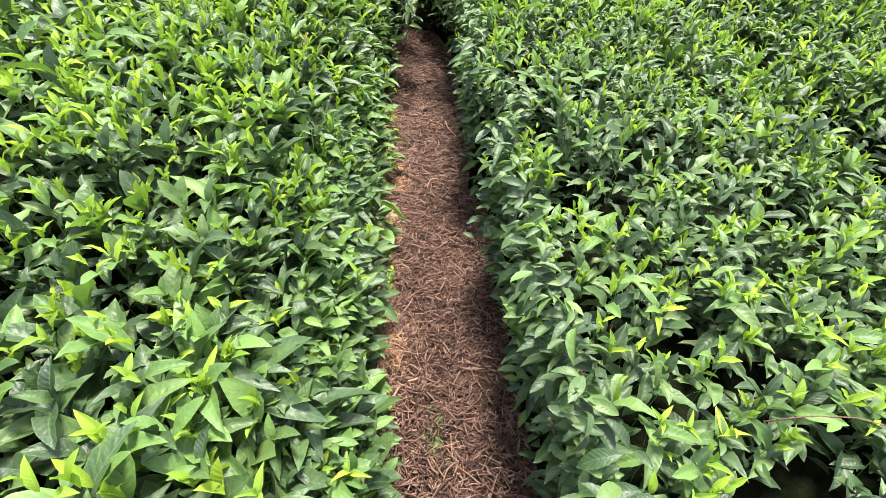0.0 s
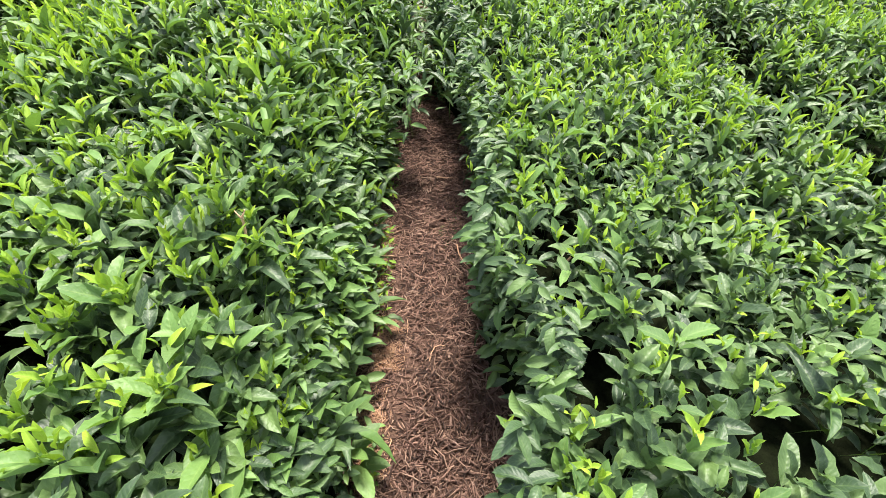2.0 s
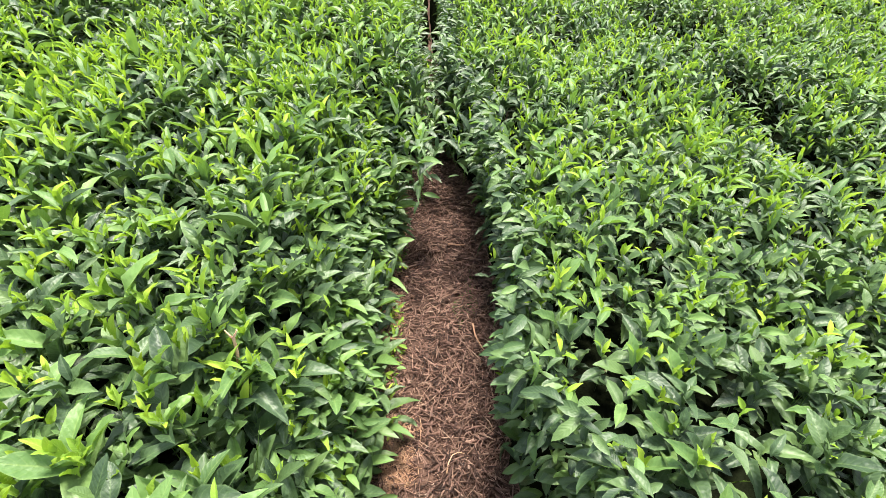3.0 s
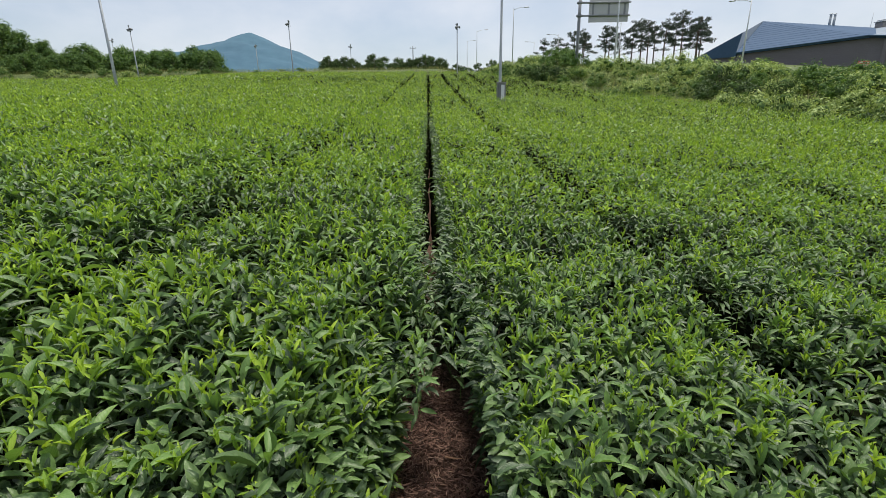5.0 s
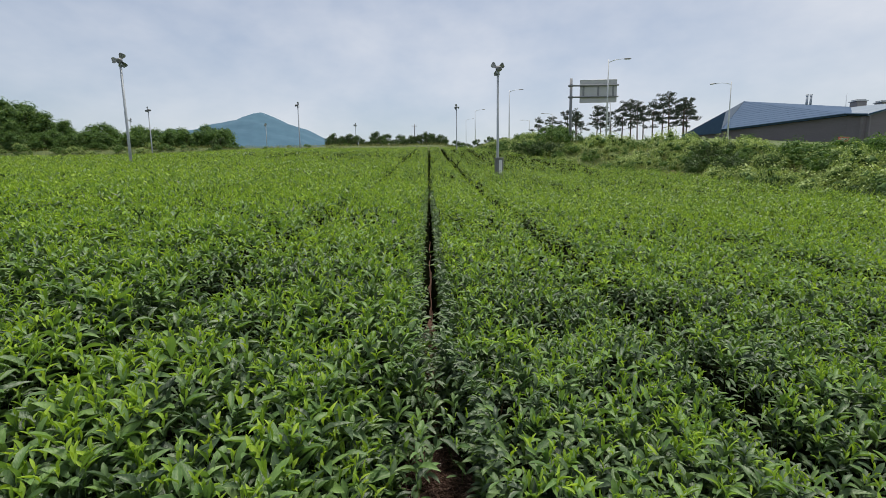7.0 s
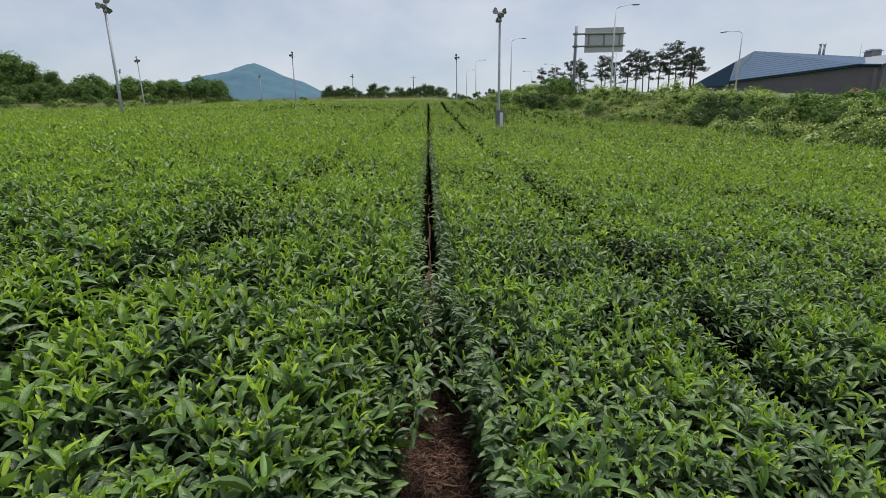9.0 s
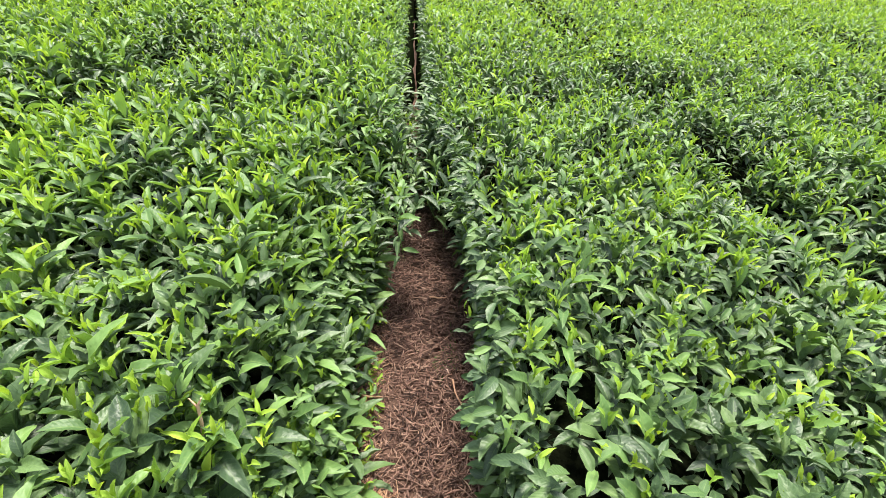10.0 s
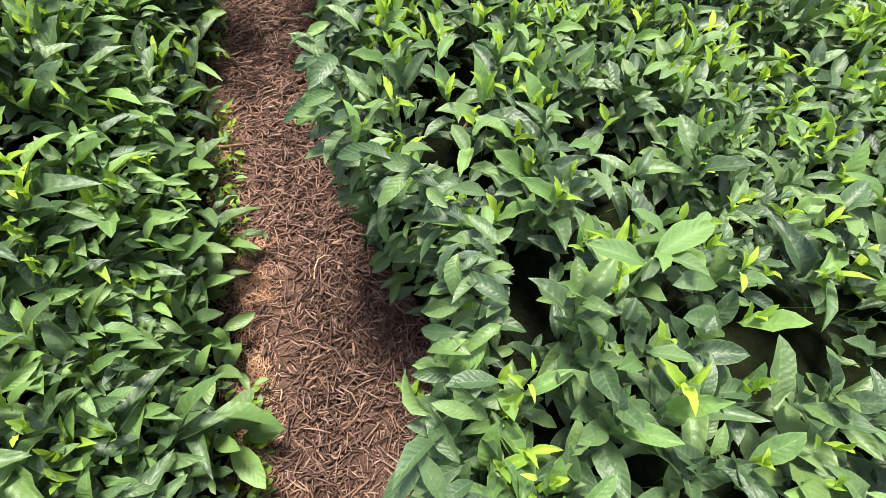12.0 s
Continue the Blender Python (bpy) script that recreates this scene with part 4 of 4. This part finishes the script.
def broad_tree(name, label, height, spread, group, leaf=0.22, clumps=26, per=105, material=None, lump=1.0):
    tree = thing(name, label, "tree", group)
    bm = bmesh.new()
    tube(bm, [(0, 0, -0.4), (0.06, 0.03, height * 0.25), (0.02, -0.08, height * 0.5), (0, 0, height * 0.8)],
         [0.045 * height * 0.5, 0.034 * height * 0.5, 0.024 * height * 0.5, 0.03], 8)
    trunk = part("trunk", bm, BARK, tree)
    centres, radii = [], []
    for i in range(clumps):
        a, s = rng.uniform(0, 6.28), (i + rng.uniform(0, 1)) / clumps
        rr = spread * math.sin(math.pi * (0.22 + 0.70 * s)) * rng.uniform(0.35, 0.85)
        centres.append((rr * math.cos(a), rr * math.sin(a), height * (0.10 + 0.78 * s)))
        radii.append(height * rng.uniform(0.10, 0.21) * lump)
    for i in range(0, clumps, 5):
        bm = bmesh.new()
        e = Vector(centres[i])
        s = Vector((0, 0, e.z * 0.55))
        tube(bm, [s, s.lerp(e, 0.5) + Vector((0, 0, 0.2)), e], [0.05, 0.035, 0.015], 6)
        part("limb", bm, BARK, tree)
    for name, me in (("crown", spread_leaves("crown", [clump_leaves(centres, radii, per, leaf)], [material or WOOD_LEAF])),
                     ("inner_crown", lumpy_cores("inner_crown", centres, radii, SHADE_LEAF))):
        crown = new(name, me)
        crown.parent = tree
    return tree


def pine_tree(height, seed_lean):
    tree = thing("pine_tree", "tall thin pine with flat tufted dark crown by the road", "tree", "pines along the road")
    bm = bmesh.new()
    bend = [Vector((seed_lean * s * s, 0.25 * math.sin(3 * s + seed_lean), height * s)) for s in (-0.05, 0.3, 0.6, 0.85, 1.0)]
    tube(bm, bend, [0.17, 0.14, 0.11, 0.07, 0.03], 8)
    part("trunk", bm, BARK, tree)
    centres, radii = [], []
    for i in range(17):
        s = 0.45 + 0.55 * i / 16
        a = i * 2.4 + seed_lean
        reach = height * 0.21 * (1.25 - s) / 0.6 * rng.uniform(0.5, 1.25)
        c = Vector((seed_lean * s * s + reach * math.cos(a), reach * math.sin(a), height * s + rng.uniform(-0.2, 0.4)))
        if s < 0.62 and i % 2:
            continue
        bm = bmesh.new()
        tube(bm, [(seed_lean * s * s, 0.25 * math.sin(3 * s + seed_lean), height * s - 0.3), c], [0.05, 0.02], 5)
        part("branch", bm, BARK, tree)
        for _ in range(3):
            centres.append((c.x + rng.normal(0, 0.45), c.y + rng.normal(0, 0.45), c.z + rng.normal(0.05, 0.14)))
            radii.append(rng.uniform(0.35, 0.62))
    crown = new("crown", spread_leaves("crown", [clump_leaves(centres, radii, 60, 0.24, 0.5, 1.2)], [PINE_LEAF]))
    crown.parent = tree
    return tree


def shrub(label, height, spread, material, leaf, clumps, per, group="shrubs on the bank"):
    bush = thing("shrub", label, "shrub", group)
    centres, radii = [], []
    for i in range(clumps):
        a, s, rr = rng.uniform(0, 6.28), rng.uniform(0, 1), spread * rng.uniform(0.15, 1) ** 0.6
        centres.append((rr * math.cos(a), rr * math.sin(a), height * (0.15 + 0.75 * s * (1 - 0.45 * (rr / spread) ** 2))))
        radii.append(height * rng.uniform(0.20, 0.42))
    for i in range(0, clumps, 4):
        bm = bmesh.new()
        e = Vector(centres[i])
        tube(bm, [(e.x * 0.2, e.y * 0.2, -0.2), (e.x * 0.7, e.y * 0.7, e.z * 0.6), e], [0.03, 0.02, 0.01], 5)
        part("stem", bm, BARK, bush)
    for name, me in (("foliage", spread_leaves("foliage", [clump_leaves(centres, radii, per, leaf)], [material])),
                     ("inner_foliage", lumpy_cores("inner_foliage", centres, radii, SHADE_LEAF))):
        foliage = new(name, me)
        foliage.parent = bush
    return bush


def plant(originals, places, sink=0.15):
    """The originals in turn at the places (x, y, size); copies past the first ones."""
    for i, (x, y, size) in enumerate(places):
        ob = originals[i % len(originals)]
        g = float(land(x, y)) - sink
        m = pose(x, y, g, 0, 0, float(rng.uniform(0, 360)))
        if i >= len(originals):
            ob = copy_thing(ob, m)
        ob.matrix_basis = m @ Matrix.Diagonal((size, size, size * float(rng.uniform(0.9, 1.1)), 1))


woods = [broad_tree("woodland_tree", "dense dark green tree at the edge of the woods", 6.0, 2.9, "trees of the woods", clumps=34, leaf=0.32, per=62) for _ in range(4)]
spots = []
for i in range(30):
    s = i / 29
    spots += [(-94 + 52 * s + rng.normal(0, 0.8), 92 + 2 * s + rng.normal(0, 0.8), rng.uniform(0.6, 0.8) - 0.10 * s),
              (-97 + 55 * s + rng.normal(0, 1.0), 98 + rng.normal(0, 1.2), (1.04 - 0.2 * s) * rng.uniform(0.85, 1.1))]
spots += [(-98 + 2.1 * i + rng.normal(0, 0.5), 95 + rng.normal(0, 0.7), rng.uniform(0.62, 0.78)) for i in range(26)]
plant(woods, spots, 0.5)
tall = [broad_tree("woodland_tree", "tall dense dark green tree on the wooded rise", 12.0, 4.4, "trees of the woods", clumps=95, leaf=0.42, per=75, lump=0.62) for _ in range(2)]
plant(tall, [(-101, 97, 1.25), (-96.5, 97, 1.1), (-92, 97.5, 1.02), (-88, 98, 0.98), (-84, 98, 0.9), (-80.5, 98, 0.8), (-76.5, 98.5, 0.58), (-98, 92, 0.75),
             (-93, 92.5, 0.68), (-88, 93, 0.62), (-83, 93.5, 0.55)], 0.5)

hedges = [broad_tree("hedgerow_tree", "rounded dark green tree behind the tea field", 3.4, 2.9, "trees behind the field", clumps=24, leaf=0.26, per=80, material=SCRUB_LEAF) for _ in range(3)]
plant(hedges, [(-24.0 + 1.05 * i + rng.normal(0, 0.4), 104 + rng.normal(0, 2.0), rng.uniform(0.6, 1.0) + 0.12 * math.sin(0.7 * i)) for i in range(26)]
      + [(5.2, 108, 1.0), (7.0, 100, 0.6), (9.5, 104, 0.6), (-41, 90, 0.75), (11.8, 100, 0.6), (13.8, 97, 0.55)], 0.3)

pines = [pine_tree(9.0, lean) for lean in (0.4, -0.5, 0.1)]
plant(pines, [(29 + 2.9 * i + rng.normal(0, 0.6), 112 - 0.8 * i + rng.normal(0, 2.0), rng.uniform(0.82, 1.0) + 0.012 * i) for i in range(11)]
      + [(47.5, 101, 1.0), (50.5, 100, 1.08), (53.5, 100, 1.0), (26, 116, 0.8), (45, 103, 0.95), (33, 108, 0.75), (38, 107, 0.8)], 0.2)

bank = [shrub("tangled light green shrub on the bank and field margin", 1.9, 1.5, SHRUB_LEAF, 0.15, 12, 145),
        shrub("dark green leafy shrub on the bank and field margin", 1.8, 1.7, WOOD_LEAF, 0.14, 12, 155),
        shrub("pale green sprawling shrub on the bank and field margin", 1.3, 1.8, PALE_LEAF, 0.14, 12, 145),
        shrub("low bush of mixed green leaves on the bank and field margin", 1.7, 1.4, SHRUB_LEAF, 0.16, 11, 145),
        shrub("dark green vine heap on the bank and field margin", 1.2, 2.0, WOOD_LEAF, 0.13, 13, 150)]
spots = []
for i in range(44):
    y = 6 + (1.45 * i if i < 18 else 26.1 + 1.8 * (i - 18))
    e = float(field_edge(y))
    for d, lo, hi in ((0.9, 0.4, 0.75), (2.8, 0.5, 1.0), (5.0, 0.40, 1.10), (7.6, 0.55, 1.20)):
        if rng.uniform() < 0.95:
            spots.append((e + d + rng.normal(0, 0.7), y + rng.normal(0, 0.8), rng.uniform(lo, hi) * (0.78 + 0.22 * float(smooth(18, 34, y)))))
for i in range(16):
    y = 10 + 1.2 * i
    spots.append((float(field_edge(y)) + rng.uniform(3.5, 6.0), y, rng.uniform(0.65, 0.95)))
    spots.append((float(field_edge(y)) + rng.uniform(0.8, 2.6), y, rng.uniform(0.7, 1.0)))
for i in range(14):
    y = 24 + 2.2 * i
    spots.append((float(field_edge(y)) + rng.uniform(8.5, 11.0), y, rng.uniform(0.6, 0.9)))
for i in range(46):
    spots.append((rng.uniform(-93, -34), rng.uniform(87.5, 91), rng.uniform(0.5, 0.9)))
for i in range(9):
    spots.append((rng.uniform(-32, 4), rng.uniform(88, 92), rng.uniform(0.25, 0.45)))
# each kind of shrub grows in drifts of its own
spots = [spots[i] for i in rng.permutation(len(spots))]
drift_of = waves(np.array([p[0] for p in spots]), np.array([p[1] for p in spots]), 73, 7.0) + rng.normal(0, 0.14, len(spots))
kinds = np.searchsorted((-0.35, 0.0, 0.2, 0.42), drift_of)
for kind, ob in enumerate((bank[4], bank[0], bank[2], bank[3], bank[1])):
    plant([ob], [p for p, which in zip(spots, kinds) if which == kind], 0.1)
heaps = [shrub("dense dark green vine heap at the foot of the bank", 1.35, 1.7, SCRUB_LEAF, 0.12, 17, 170) for _ in range(2)]
plant(heaps, [(17.4, 17.4, 1.0), (17.2, 19.0, 0.85), (17.6, 15.6, 1.0), (17.5, 23.4, 0.75), (17.9, 13.6, 0.9), (19.6, 31.5, 1.2), (20.6, 34.0, 1.15), (20.2, 28.6, 1.0),
              (12.4, 57.0, 1.7), (13.6, 55.5, 1.4), (21.0, 22.5, 0.9)], 0.1)
weeds = [shrub("dry tan weed clump at the foot of the bank", 0.9, 0.7, DRY_WEED, 0.10, 8, 110)]
plant(weeds, [(17.1, 32.4, 0.9), (17.3, 21.2, 0.75), (17.2, 34.0, 0.7), (17.4, 26.2, 0.5)], 0.05)
big = [broad_tree("bank_tree", "broad dark green tree on the roadside bank", 4.0, 2.6, "trees on the bank", clumps=22, leaf=0.19) for _ in range(2)]
plant(big, [(10.6, 63, 0.38), (12.2, 61.5, 0.44), (13.8, 62, 0.50), (15.4, 61.5, 0.53), (17.0, 64, 0.57), (16.5, 70, 0.57), (18.5, 74, 0.65), (20.0, 72, 0.61), (21.5, 80, 0.72)], 0.2)


def grass_patch(name, label, n, spots, length, material=STRAW_GRASS):
    x, y = spots
    n = len(x)
    p = np.stack((x, y, land(x, y) - 0.03), 1)
    shape = (2, p, rng.uniform(0, 6.28, n), rng.normal(1.05, 0.3, n), rng.normal(0, 0.4, n), length * rng.uniform(0.5, 1.3, n),
             rng.uniform(0.04, 0.08, n), np.zeros(n, int))
    return tagged(new(name, spread_leaves(name, [shape], [material])), label, "grass", kind="stuff")


def grass_tuft(height):
    """A tuft of long arching blades."""
    tuft = thing("grass_tuft", "tall tuft of arching pale green grass on the bank", "grass", "grass tufts on the bank")
    for _ in range(34):
        a, lean, h = rng.uniform(0, 6.28), rng.uniform(0.25, 0.75), height * rng.uniform(0.7, 1.1)
        way, side = Vector((math.cos(a), math.sin(a), 0)), Vector((-math.sin(a), math.cos(a), 0)) * 0.016
        bm = bmesh.new()
        spine = [way * (0.05 + lean * h * s * s) + Vector((0, 0, h * (s - 0.42 * s ** 3))) for s in (0, 0.3, 0.55, 0.8, 1.0)]
        rims = [[bm.verts.new(p - side * w), bm.verts.new(p + Vector((0, 0, 0.008))), bm.verts.new(p + side * w)] for p, w in zip(spine, (0.8, 1.0, 0.9, 0.6, 0.1))]
        for q, t in zip(rims, rims[1:]):
            bm.faces.new((q[0], q[1], t[1], t[0]))
            bm.faces.new((q[1], q[2], t[2], t[1]))
        part("blade", bm, STRAW_GRASS, tuft)
    return tuft


plant([grass_tuft(1.5), grass_tuft(1.2)], [(float(field_edge(y)) + d, y, sz) for y, d, sz in (
    (21.5, 3.8, 1.0), (24.0, 2.4, 0.8), (18.0, 3.0, 0.9), (20.0, 1.0, 0.8), (28.0, 1.6, 0.9), (33.0, 1.2, 0.9), (16.5, 2.0, 0.8), (38.0, 1.5, 1.0), (26.0, 5.0, 1.0))], 0.05)

gy = rng.uniform(6, 80, 14000)
grass_patch("bank_grass", "tall straggling wild grass on the bank", 0, (field_edge(gy) + rng.uniform(-0.3, 8, 14000), gy), 0.75)
n_cover = 30000
cy = rng.uniform(6, 82, n_cover)
cx = field_edge(cy) + rng.uniform(-0.2, 9, n_cover)
ground_cover = (2, np.stack((cx, cy, land(cx, cy) + rng.uniform(0.0, 0.28, n_cover)), 1), rng.uniform(0, 6.28, n_cover), rng.normal(0.15, 0.35, n_cover),
                rng.normal(0, 0.35, n_cover), rng.uniform(0.12, 0.24, n_cover), rng.uniform(0.9, 1.5, n_cover), (waves(cx, cy, 71, 4) > 0.1).astype(int))
tagged(new("ground_cover", spread_leaves("ground_cover", [ground_cover], [SHRUB_LEAF, WOOD_LEAF])), "creeping green vines covering the bank", "ground cover", kind="stuff")
gx = rng.uniform(-86, 14, 26000)
grass_patch("field_margin_grass", "pale dry grass along the far field margin", 0, (gx, FIELD_END + 0.8 + rng.uniform(0, 7, 26000)), 0.6)


# ---- near details on and beside the path ----
def straw_u(n):
    return -0.22 + np.abs(rng.normal(0, 0.035, n))


sticks("dry_straw", 2000, -0.6, 2.9, 0.2, (0.02, 0.07), 0.0012, DRY, "pale dry straw along the path edge", straw_u)
for near_y, far_y, u0, n in ((0.86, 1.10, -0.165, 900), (1.40, 1.70, -0.235, 900), (0.45, 0.70, -0.20, 600), (-0.15, 0.1, -0.17, 500)):
    sticks("dry_straw", n, near_y, far_y, 0.2, (0.02, 0.08), 0.0016, DRY, "pale dry straw patch at the path edge", lambda c, u0=u0: rng.normal(u0, 0.035, c))


def low_weeds(n):
    y = rng.uniform(-0.6, 2.8, n)
    y = y[waves(y, y * 0, 61, 0.5) > -0.2]
    n = len(y)
    x = -0.17 - np.abs(rng.normal(0, 0.05, n)) + LEAN * y - 0.02
    p = np.stack((x, y, land(x, y) + 0.015 + 0.09 * rng.uniform(0, 1, n) ** 2), 1)
    shape = (0, p, rng.uniform(0, 6.28, n), rng.normal(0.5, 0.4, n), rng.normal(0, 0.4, n), rng.uniform(0.015, 0.045, n), rng.uniform(0.8, 1.4, n),
             rng.integers(1, 3, n))
    tagged(new("weeds", spread_leaves("weeds", [shape], TEA)), "small bright green weeds along the path edge", "weeds", kind="stuff")


low_weeds(1500)


def woody_stems():
    """Knotty stems under the bushes beside the path."""
    for k, side in ((-1, -1), (0, 1)):
        for y in np.arange(-1.6, 4.4, 0.33):
            y = float(y + rng.normal(0, 0.05))
            x0 = float(side * (path_gap(y, side) + 0.20) + LEAN * y - 0.02 + rng.normal(0, 0.03))
            g = float(land(x0, y))
            for _ in range(3):
                a = rng.uniform(0, 6.28)
                top = Vector((x0 + 0.14 * math.cos(a), y + 0.16 * math.sin(a), g + rng.uniform(0.45, 0.62) * (1 if side > 0 else 0.5)))
                bm = bmesh.new()
                foot = Vector((x0, y, g - 0.05))
                tube(bm, [foot, foot.lerp(top, 0.45) + Vector((rng.normal(0, 0.02), rng.normal(0, 0.02), 0.03)), top], [0.011, 0.008, 0.004], 6)
                part("stem", bm, STEM, tea_rows[k])


woody_stems()


def lying_twig(points, radius, label, material):
    bm = bmesh.new()
    tube(bm, points, [radius * (1 - 0.6 * i / (len(points) - 1)) for i in range(len(points))], 6)
    return tagged(part("twig", bm, material, None), label, "twig", "loose twigs on the path")


def on_path(x, y, up=0.04):
    return (x, y, float(land(x, y)) + up)


lying_twig([(0.545, -0.73, 0.66), (0.60, -0.742, 0.70), (0.66, -0.755, 0.715), (0.74, -0.772, 0.70)], 0.0018, "long thin bare brown twig lying across the tea leaves", MULCH)
lying_twig([on_path(0.115, 1.56), on_path(0.12, 1.48, 0.055), on_path(0.145, 1.41, 0.06), on_path(0.17, 1.39, 0.05)], 0.004, "bent bare pale twig lying on the mulch", DRY)
lying_twig([on_path(0.20, 1.44), on_path(0.215, 1.36, 0.06), on_path(0.26, 1.33, 0.06)], 0.003, "bent bare pale twig lying on the mulch", DRY)
lying_twig([on_path(-0.30, 1.47), on_path(-0.24, 1.455, 0.05), on_path(-0.19, 1.46, 0.045)], 0.007, "short thick straw-coloured stick at the path edge", DRY)
lying_twig([on_path(0.02, 2.11), on_path(0.07, 2.09, 0.05), on_path(0.11, 2.10, 0.045)], 0.005, "bent bare pale twig lying on the mulch", DRY)
lying_twig([on_path(-0.02, 0.90), on_path(-0.013, 0.935), on_path(0.002, 0.958, 0.05), on_path(0.024, 0.968, 0.05), on_path(0.045, 0.966, 0.045)], 0.0028, "thin bent twig lying on the mulch", DRY)


def dead_stalk():
    stalk = thing("dead_stalk", "dry tan broken stalk standing out of the tea leaves", "stalk")
    bm = bmesh.new()
    tube(bm, [(-0.515, 0.83, 0.66), (-0.505, 0.845, 0.73), (-0.50, 0.85, 0.785), (-0.485, 0.85, 0.81)], [0.004, 0.004, 0.0035, 0.002], 6)
    part("stem", bm, DRY, stalk)
    bm = bmesh.new()
    tube(bm, [(-0.50, 0.85, 0.775), (-0.52, 0.86, 0.80)], [0.003, 0.0015], 6)
    part("branch", bm, DRY, stalk)


dead_stalk()


def leaf_spray(name, label, at, leaves, material):
    """A shoot of single leaves: each is (along the stem, yaw, pitch, length)."""
    spray = thing(name, label, "plant", "", at)
    bm = bmesh.new()
    tube(bm, [(0, 0, -0.25), (0.005, 0, -0.1), (0, 0, 0.0)], [0.003, 0.0025, 0.002], 6)
    part("stem", bm, material, spray)
    tv, ts, tl = leaf_shape(-1)
    me = mesh_from("leaf", tv, ts, tl, None, [material])
    mark_leaves(me, edge_marks(tv, -1), tv[:, 1])
    for (x, y, z), yaw, pitch, length, width in leaves:
        leaf = new("leaf", me)
        leaf.parent = spray
        leaf.matrix_basis = pose(x, y, z, 0, 0, yaw) @ pose(0, 0, 0, pitch, 0, 0) @ Matrix.Diagonal((length * width, length, length, 1))


leaf_spray("weed", "pale yellow-green feathery weed leaf above the tea", (0.394, 2.73, 0.925),
           [((0.016 * i * side, 0.0, 0.004 * i), 90 * -side + 35 * side * (1 if i % 2 else -0.6), 8, 0.055, 0.7) for i in range(1, 6) for side in (-1, 1)], YOUNG)
leaf_spray("tea_shoot", "large bright yellow-green tea shoot standing above the row", (0.50, 0.395, 0.80),
           [((0, 0, 0), -75, 25, 0.085, 1.1), ((0, 0, -0.02), 60, 20, 0.075, 1.1), ((0, 0, 0.01), 150, 50, 0.05, 1.0), ((0.01, 0, 0.0), -140, 30, 0.055, 1.0)], FRESH)

# ---- single leaves nearest to the path, each a part of its row ----
leaf_meshes = []
for material in TEA:
    tv, ts, tl = leaf_shape(-1)
    for bow in (0.8, 1.25):
        me = mesh_from("leaf", tv * np.array([1, 1, bow]), ts, tl, None, [material])
        mark_leaves(me, edge_marks(tv, -1), tv[:, 1])
        leaf_meshes.append(me)
for k, side in ((-1, -1), (0, 1)):
    placed = 0
    while placed < 36:
        y = float(rng.uniform(0.1, 2.4))
        x = float(side * rng.uniform(0.24, 0.85) + LEAN * y - 0.02)
        top, ok = canopy(np.array([x]), np.array([y]))
        if not ok[0]:
            continue
        placed += 1
        a0, lift = float(rng.uniform(0, 6.28)), float(rng.uniform(0.05, 0.11))
        for i in range(8):
            s = i / 7
            leaf = new("leaf", leaf_meshes[(4 if i > 5 else 2 if i > 3 else 0) + placed % 2])
            leaf.parent = tea_rows[k]
            size = 0.071 * (1 if i < 4 else 0.85 if i < 6 else 0.6 if i < 7 else 0.42) * float(rng.uniform(0.85, 1.15))
            rise_angle = (62 + 14 * s if i > 5 else 6 + 42 * s) + float(rng.normal(0, 9))
            leaf.matrix_basis = (Matrix.Translation((x, y, float(top[0]) - 0.08 + (lift + 0.09) * s)) @ pose(0, 0, 0, 0, 0, math.degrees(a0 + 2.4 * i))
                                 @ pose(0, 0, 0, rise_angle, float(rng.normal(0, 12)), 0) @ Matrix.Diagonal((size, size, size, 1)))
